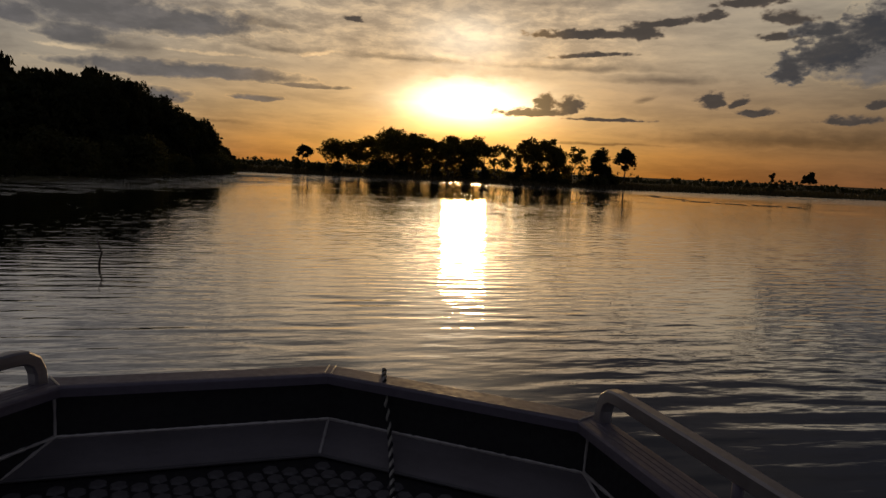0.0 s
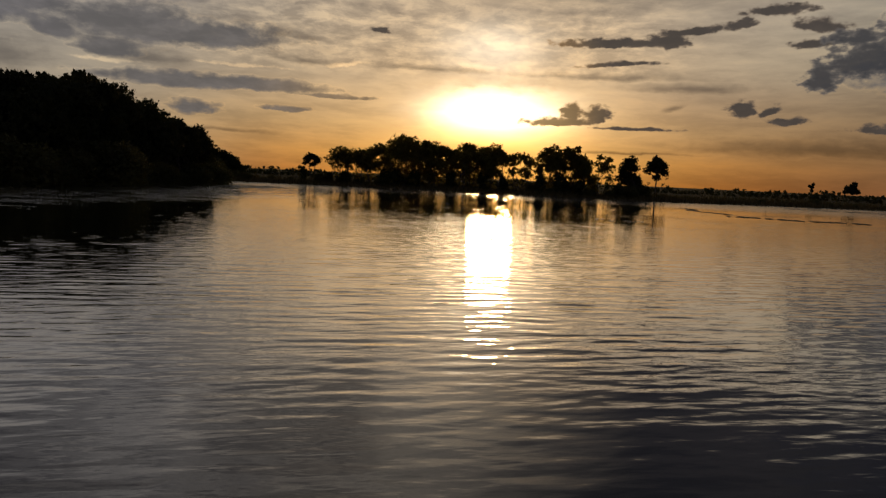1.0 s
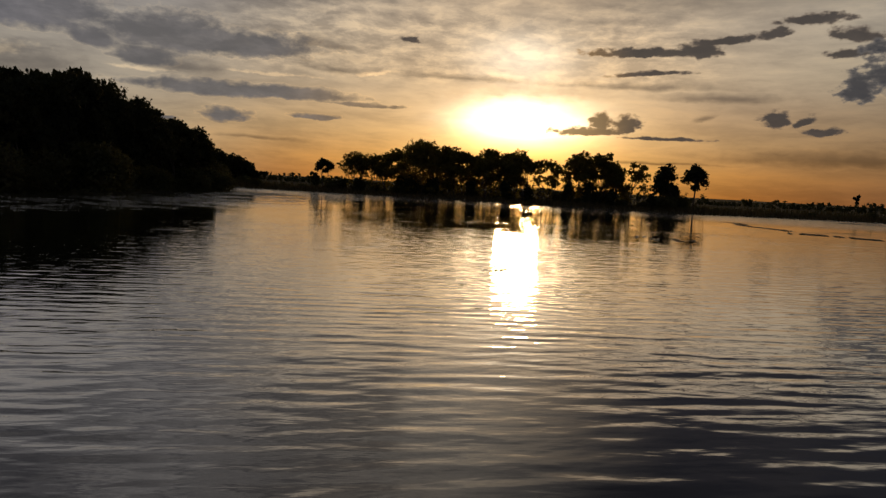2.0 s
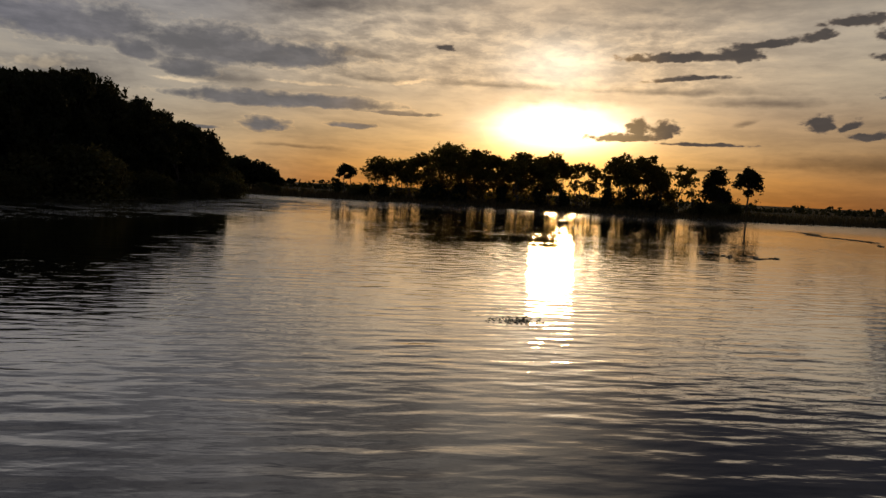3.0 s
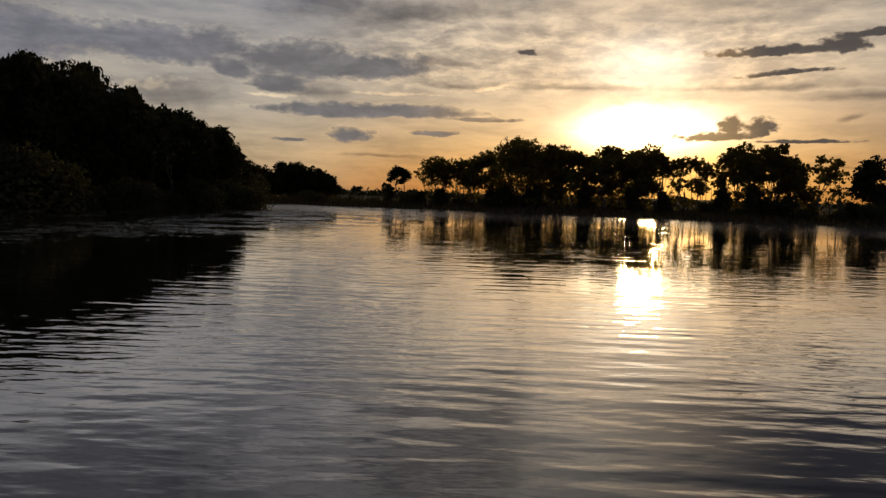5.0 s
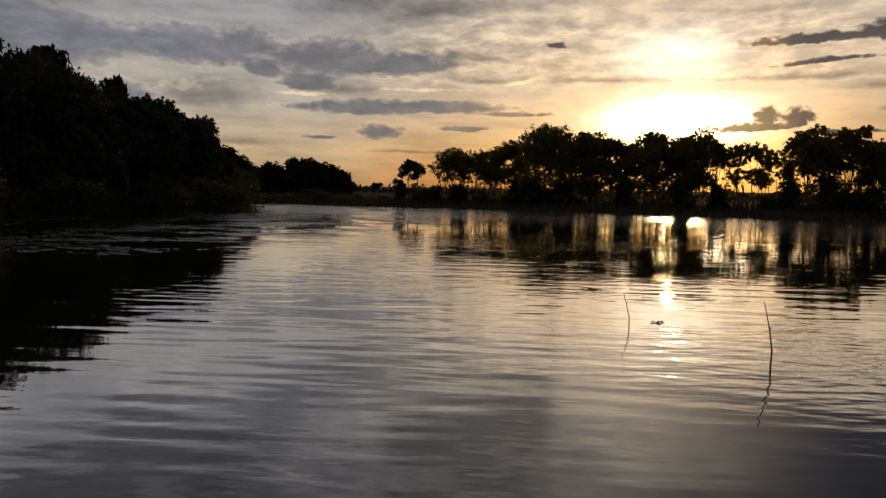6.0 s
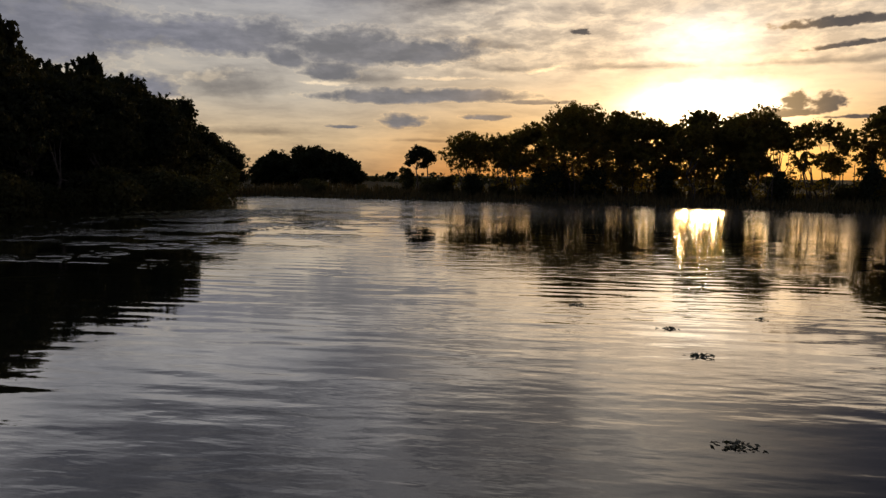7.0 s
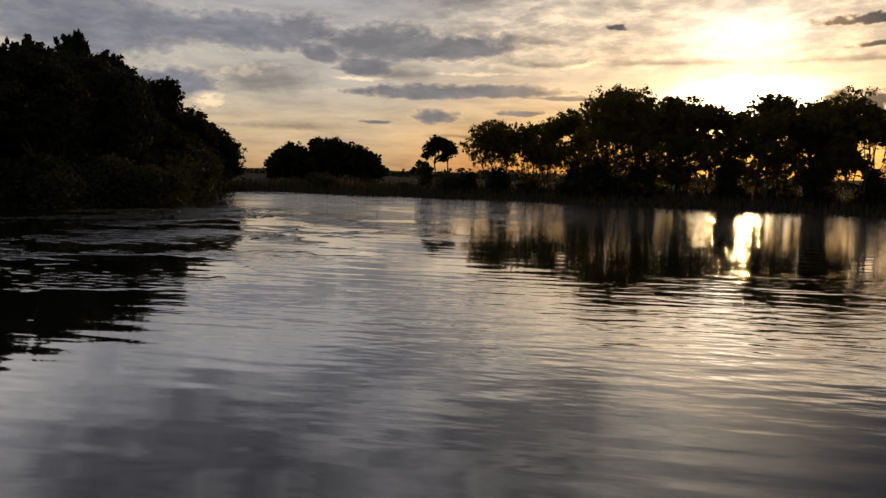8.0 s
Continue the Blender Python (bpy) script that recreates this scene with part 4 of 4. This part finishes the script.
def make_boat():
    boat = tagged(new("boat"), "open aluminium boat with a blunt bow, grab rails and welded seams", "boat")
    names = {(3, 4): "bow_gunwale", (4, 5): "bow_gunwale", (1, 3): "side_gunwale", (5, 7): "side_gunwale"}
    for (a, b), name in names.items():
        ribs = [(0.028, 0.950), (0.030, 0.9485), (0.034, 0.9485), (0.036, 0.950), (0.048, 0.950), (0.050, 0.9485), (0.054, 0.9485), (0.056, 0.950), (0.068, 0.950), (0.070, 0.9485), (0.074, 0.9485), (0.076, 0.950)] if name == "side_gunwale" else []
        bm = band([(0.0, 0.915), (0.0, 0.942), (0.003, 0.948), (0.010, 0.950)] + ribs + [(0.090, 0.950), (0.097, 0.948), (0.10, 0.942), (0.10, 0.915)], a, b)
        part(name, bm, ALLOY, boat, "bare aluminium gunwale with fine ribs" if ribs else "flat bare aluminium gunwale")
    for a, b in ((3, 4), (4, 5), (1, 3), (5, 7)):
        foot = 0.766 if a in (3, 4) else 0.692
        part("coaming", band([(0.034, 0.914), (0.040, 0.914), (0.052, foot + 0.006), (0.046, foot)], a, b), PAINT, boat, "dark inner side panel")
    # sloping bow panel, cut off at its ends by the side walls
    BOW_IN = [0.050, 0.050, 0.050, 0.186, 0.186, 0.050, 0.050, 0.050, 0.050]
    high, low_edge = ring(HULL, 0.048), outline(BOW_IN)
    for i in (3, 4):
        bm = bmesh.new()
        quad = [(high[i], 0.769), (high[i + 1], 0.769), (low_edge[i + 1], 0.702), (low_edge[i], 0.702)]
        over = [bm.verts.new((p.x, p.y, z)) for p, z in quad]
        under = [bm.verts.new((p.x, p.y, z - 0.006)) for p, z in quad]
        bm.faces.new(over), bm.faces.new(list(reversed(under)))
        for q in range(4):
            bm.faces.new((over[(q + 1) % 4], over[q], under[q], under[(q + 1) % 4]))
        bmesh.ops.recalc_face_normals(bm, faces=bm.faces)
        part("inner_panel", bm, DECK, boat, "grey-blue sloping bow panel")
    part("hull", band([(0.004, 0.913), (0.028, 0.913), (0.034, 0.60), (0.30, -0.10), (0.28, -0.16), (0.012, 0.55)], 0, 8), PAINT, boat, "dark outer hull side")
    # deck and aft floor
    bm = bmesh.new()
    edge = ring(HULL, 0.047)
    top = [bm.verts.new((p.x, p.y, 0.690)) for p in edge]
    low = [bm.verts.new((p.x, p.y, 0.665)) for p in edge]
    bm.faces.new(top)
    bm.faces.new(list(reversed(low)))
    for i in range(len(top)):
        j = (i + 1) % len(top)
        bm.faces.new((top[j], top[i], low[i], low[j]))
    bmesh.ops.recalc_face_normals(bm, faces=bm.faces)
    deck = part("deck", bm, PAINT, boat, "dark deck plate")
    # raised six-sided studs of the rubber deck mat
    bm = bmesh.new()
    inner = outline([0.09, 0.09, 0.09, 0.235, 0.235, 0.09, 0.09, 0.09, 0.09])
    for iy in range(26):
        for ix in range(-26, 27):
            x, y = ix * 0.062 + (iy % 2) * 0.031, 0.16 - iy * 0.054
            inside = all((b.x - a.x) * (y - a.y) - (b.y - a.y) * (x - a.x) > 0.0 for a, b in zip(inner, inner[1:] + inner[:1]))
            if inside:
                lo = [bm.verts.new((x + math.cos(q * math.pi / 3) * 0.028, y + math.sin(q * math.pi / 3) * 0.028, 0.689)) for q in range(6)]
                hi = [bm.verts.new((x + math.cos(q * math.pi / 3) * 0.022, y + math.sin(q * math.pi / 3) * 0.022, 0.697)) for q in range(6)]
                bm.faces.new(hi)
                for q in range(6):
                    bm.faces.new((lo[q], lo[(q + 1) % 6], hi[(q + 1) % 6], hi[q]))
    tagged(part("deck_mat", bm, RUBBER, deck, "dark rubber mat with raised studs"), kind="stuff")
    # black sealing strip where the panels meet the deck
    v, f = tube([(low_edge[i].x, low_edge[i].y, 0.701) for i in (3, 4, 5)], [0.006] * 3, 6)
    mesh_object("sealing_strip", v, f, RUBBER, boat, "black sealing strip")
    # welds
    upper, lower, lip = ring(HULL, 0.050), low_edge, ring(HULL, 0.044)
    for i in range(1, 7):
        v, f = bead([(upper[i].x, upper[i].y, 0.771), (upper[i + 1].x, upper[i + 1].y, 0.771)], 0.0055, i)
        mesh_object("weld_seam", v, f, WELD, boat, "bright lumpy weld seam")
    for i in (3, 4, 5):
        v, f = bead([(upper[i].x, upper[i].y, 0.770), (lower[i].x, lower[i].y, 0.706)], 0.005, 20 + i)
        mesh_object("weld_seam", v, f, WELD, boat, "bright lumpy weld seam")
        if i != 4:
            v, f = bead([(lip[i].x, lip[i].y, 0.905), (upper[i].x, upper[i].y, 0.775)], 0.0045, 30 + i)
            mesh_object("weld_seam", v, f, WELD, boat, "bright lumpy weld seam")
    outer, inner_edge = ring(HULL, 0.004), ring(HULL, 0.096)
    for i, shift in ((3, 0), (4, -0.012), (4, 0.012), (5, 0)):
        v, f = bead([(outer[i].x + shift, outer[i].y, 0.951), (inner_edge[i].x + shift, inner_edge[i].y, 0.951)], 0.003, 40 + i)
        mesh_object("joint_weld", v, f, WELD, boat)
    # grab rails on both quarters of the bow
    for side in (1, -1):
        base = ring(HULL, 0.022)
        c3, c2, c1 = base[3], base[2], base[1]
        d = (c2 - c3).normalized()
        a = c3 + d * 0.045
        end = c2 + (c1 - c2) * 0.75
        post = c2 + (c1 - c2) * 0.12
        rail = [(a.x, a.y, 0.945), (a.x + d.x * 0.004, a.y + d.y * 0.004, 0.99), (a.x + d.x * 0.018, a.y + d.y * 0.018, 1.022), (a.x + d.x * 0.045, a.y + d.y * 0.045, 1.040), (a.x + d.x * 0.085, a.y + d.y * 0.085, 1.045),
                (c2.x, c2.y, 1.045), (end.x - 0.0, end.y + 0.085, 1.045), (end.x, end.y + 0.03, 1.03), (end.x, end.y, 0.99), (end.x, end.y, 0.945)]
        rail = [(x * side, y, z) for x, y, z in rail]
        handle = mesh_object("grab_rail", *square_bar(rail, 0.021), RAIL, boat, "bent square-section aluminium grab rail")
        v, f = tube([(post.x * side, post.y, 0.945), (post.x * side, post.y, 1.035)], [0.013, 0.013], 8)
        mesh_object("rail_post", v, f, ALLOY, handle, smooth=True)
        for q in (rail[0], rail[-1]):
            v, f = bead([(q[0] + math.cos(g) * 0.018, q[1] + math.sin(g) * 0.018, 0.952) for g in np.linspace(0, math.tau, 9)], 0.004, 60)
            mesh_object("foot_weld", v, f, WELD, handle)
    boat.matrix_basis = pose(-0.700, 1.90, 0.010, 0, 0.8, 8.7)
    return boat


def make_rope():
    """A black and white mooring rope over the bow rail and down to the deck."""
    root = tagged(new("rope"), "thin black and white twisted rope hanging over the bow", "rope")
    root.location.x = 0.016
    knots = [Vector(p) for p in ((-0.585, 2.215, 0.90), (-0.585, 2.205, 0.958), (-0.575, 2.165, 0.963), (-0.555, 2.095, 0.957), (-0.547, 2.075, 0.93), (-0.525, 2.06, 0.82), (-0.488, 1.96, 0.745), (-0.442, 1.80, 0.712), (-0.386, 1.62, 0.705), (-0.33, 1.40, 0.704))]
    line = []
    for i in range(len(knots) - 1):
        p0, p1, p2, p3 = knots[max(i - 1, 0)], knots[i], knots[i + 1], knots[min(i + 2, len(knots) - 1)]
        m = max(3, int((p2 - p1).length / 0.006))
        for q in range(m):
            t = q / m
            line.append(0.5 * (2 * p1 + (p2 - p0) * t + (2 * p0 - 5 * p1 + 4 * p2 - p3) * t * t + (3 * p1 - p0 - 3 * p2 + p3) * t ** 3))
    for phase, mat, label in ((0.0, ROPE_DARK, "black strand"), (math.pi, ROPE_PALE, "off-white strand")):
        pts, run = [], 0.0
        for i, p in enumerate(line):
            d = (line[min(i + 1, len(line) - 1)] - line[max(i - 1, 0)]).normalized()
            u = d.cross(Vector((0.9, 0.3, 0.1))).normalized()
            w = d.cross(u)
            run += (p - line[i - 1]).length if i else 0
            g = run / 0.045 * math.tau + phase
            pts.append(p + (u * math.cos(g) + w * math.sin(g)) * 0.0042)
        v, f = tube(pts, [0.0048] * len(pts), 6)
        mesh_object("strand", v, f, mat, root, label, smooth=True)


make_boat()
make_rope()
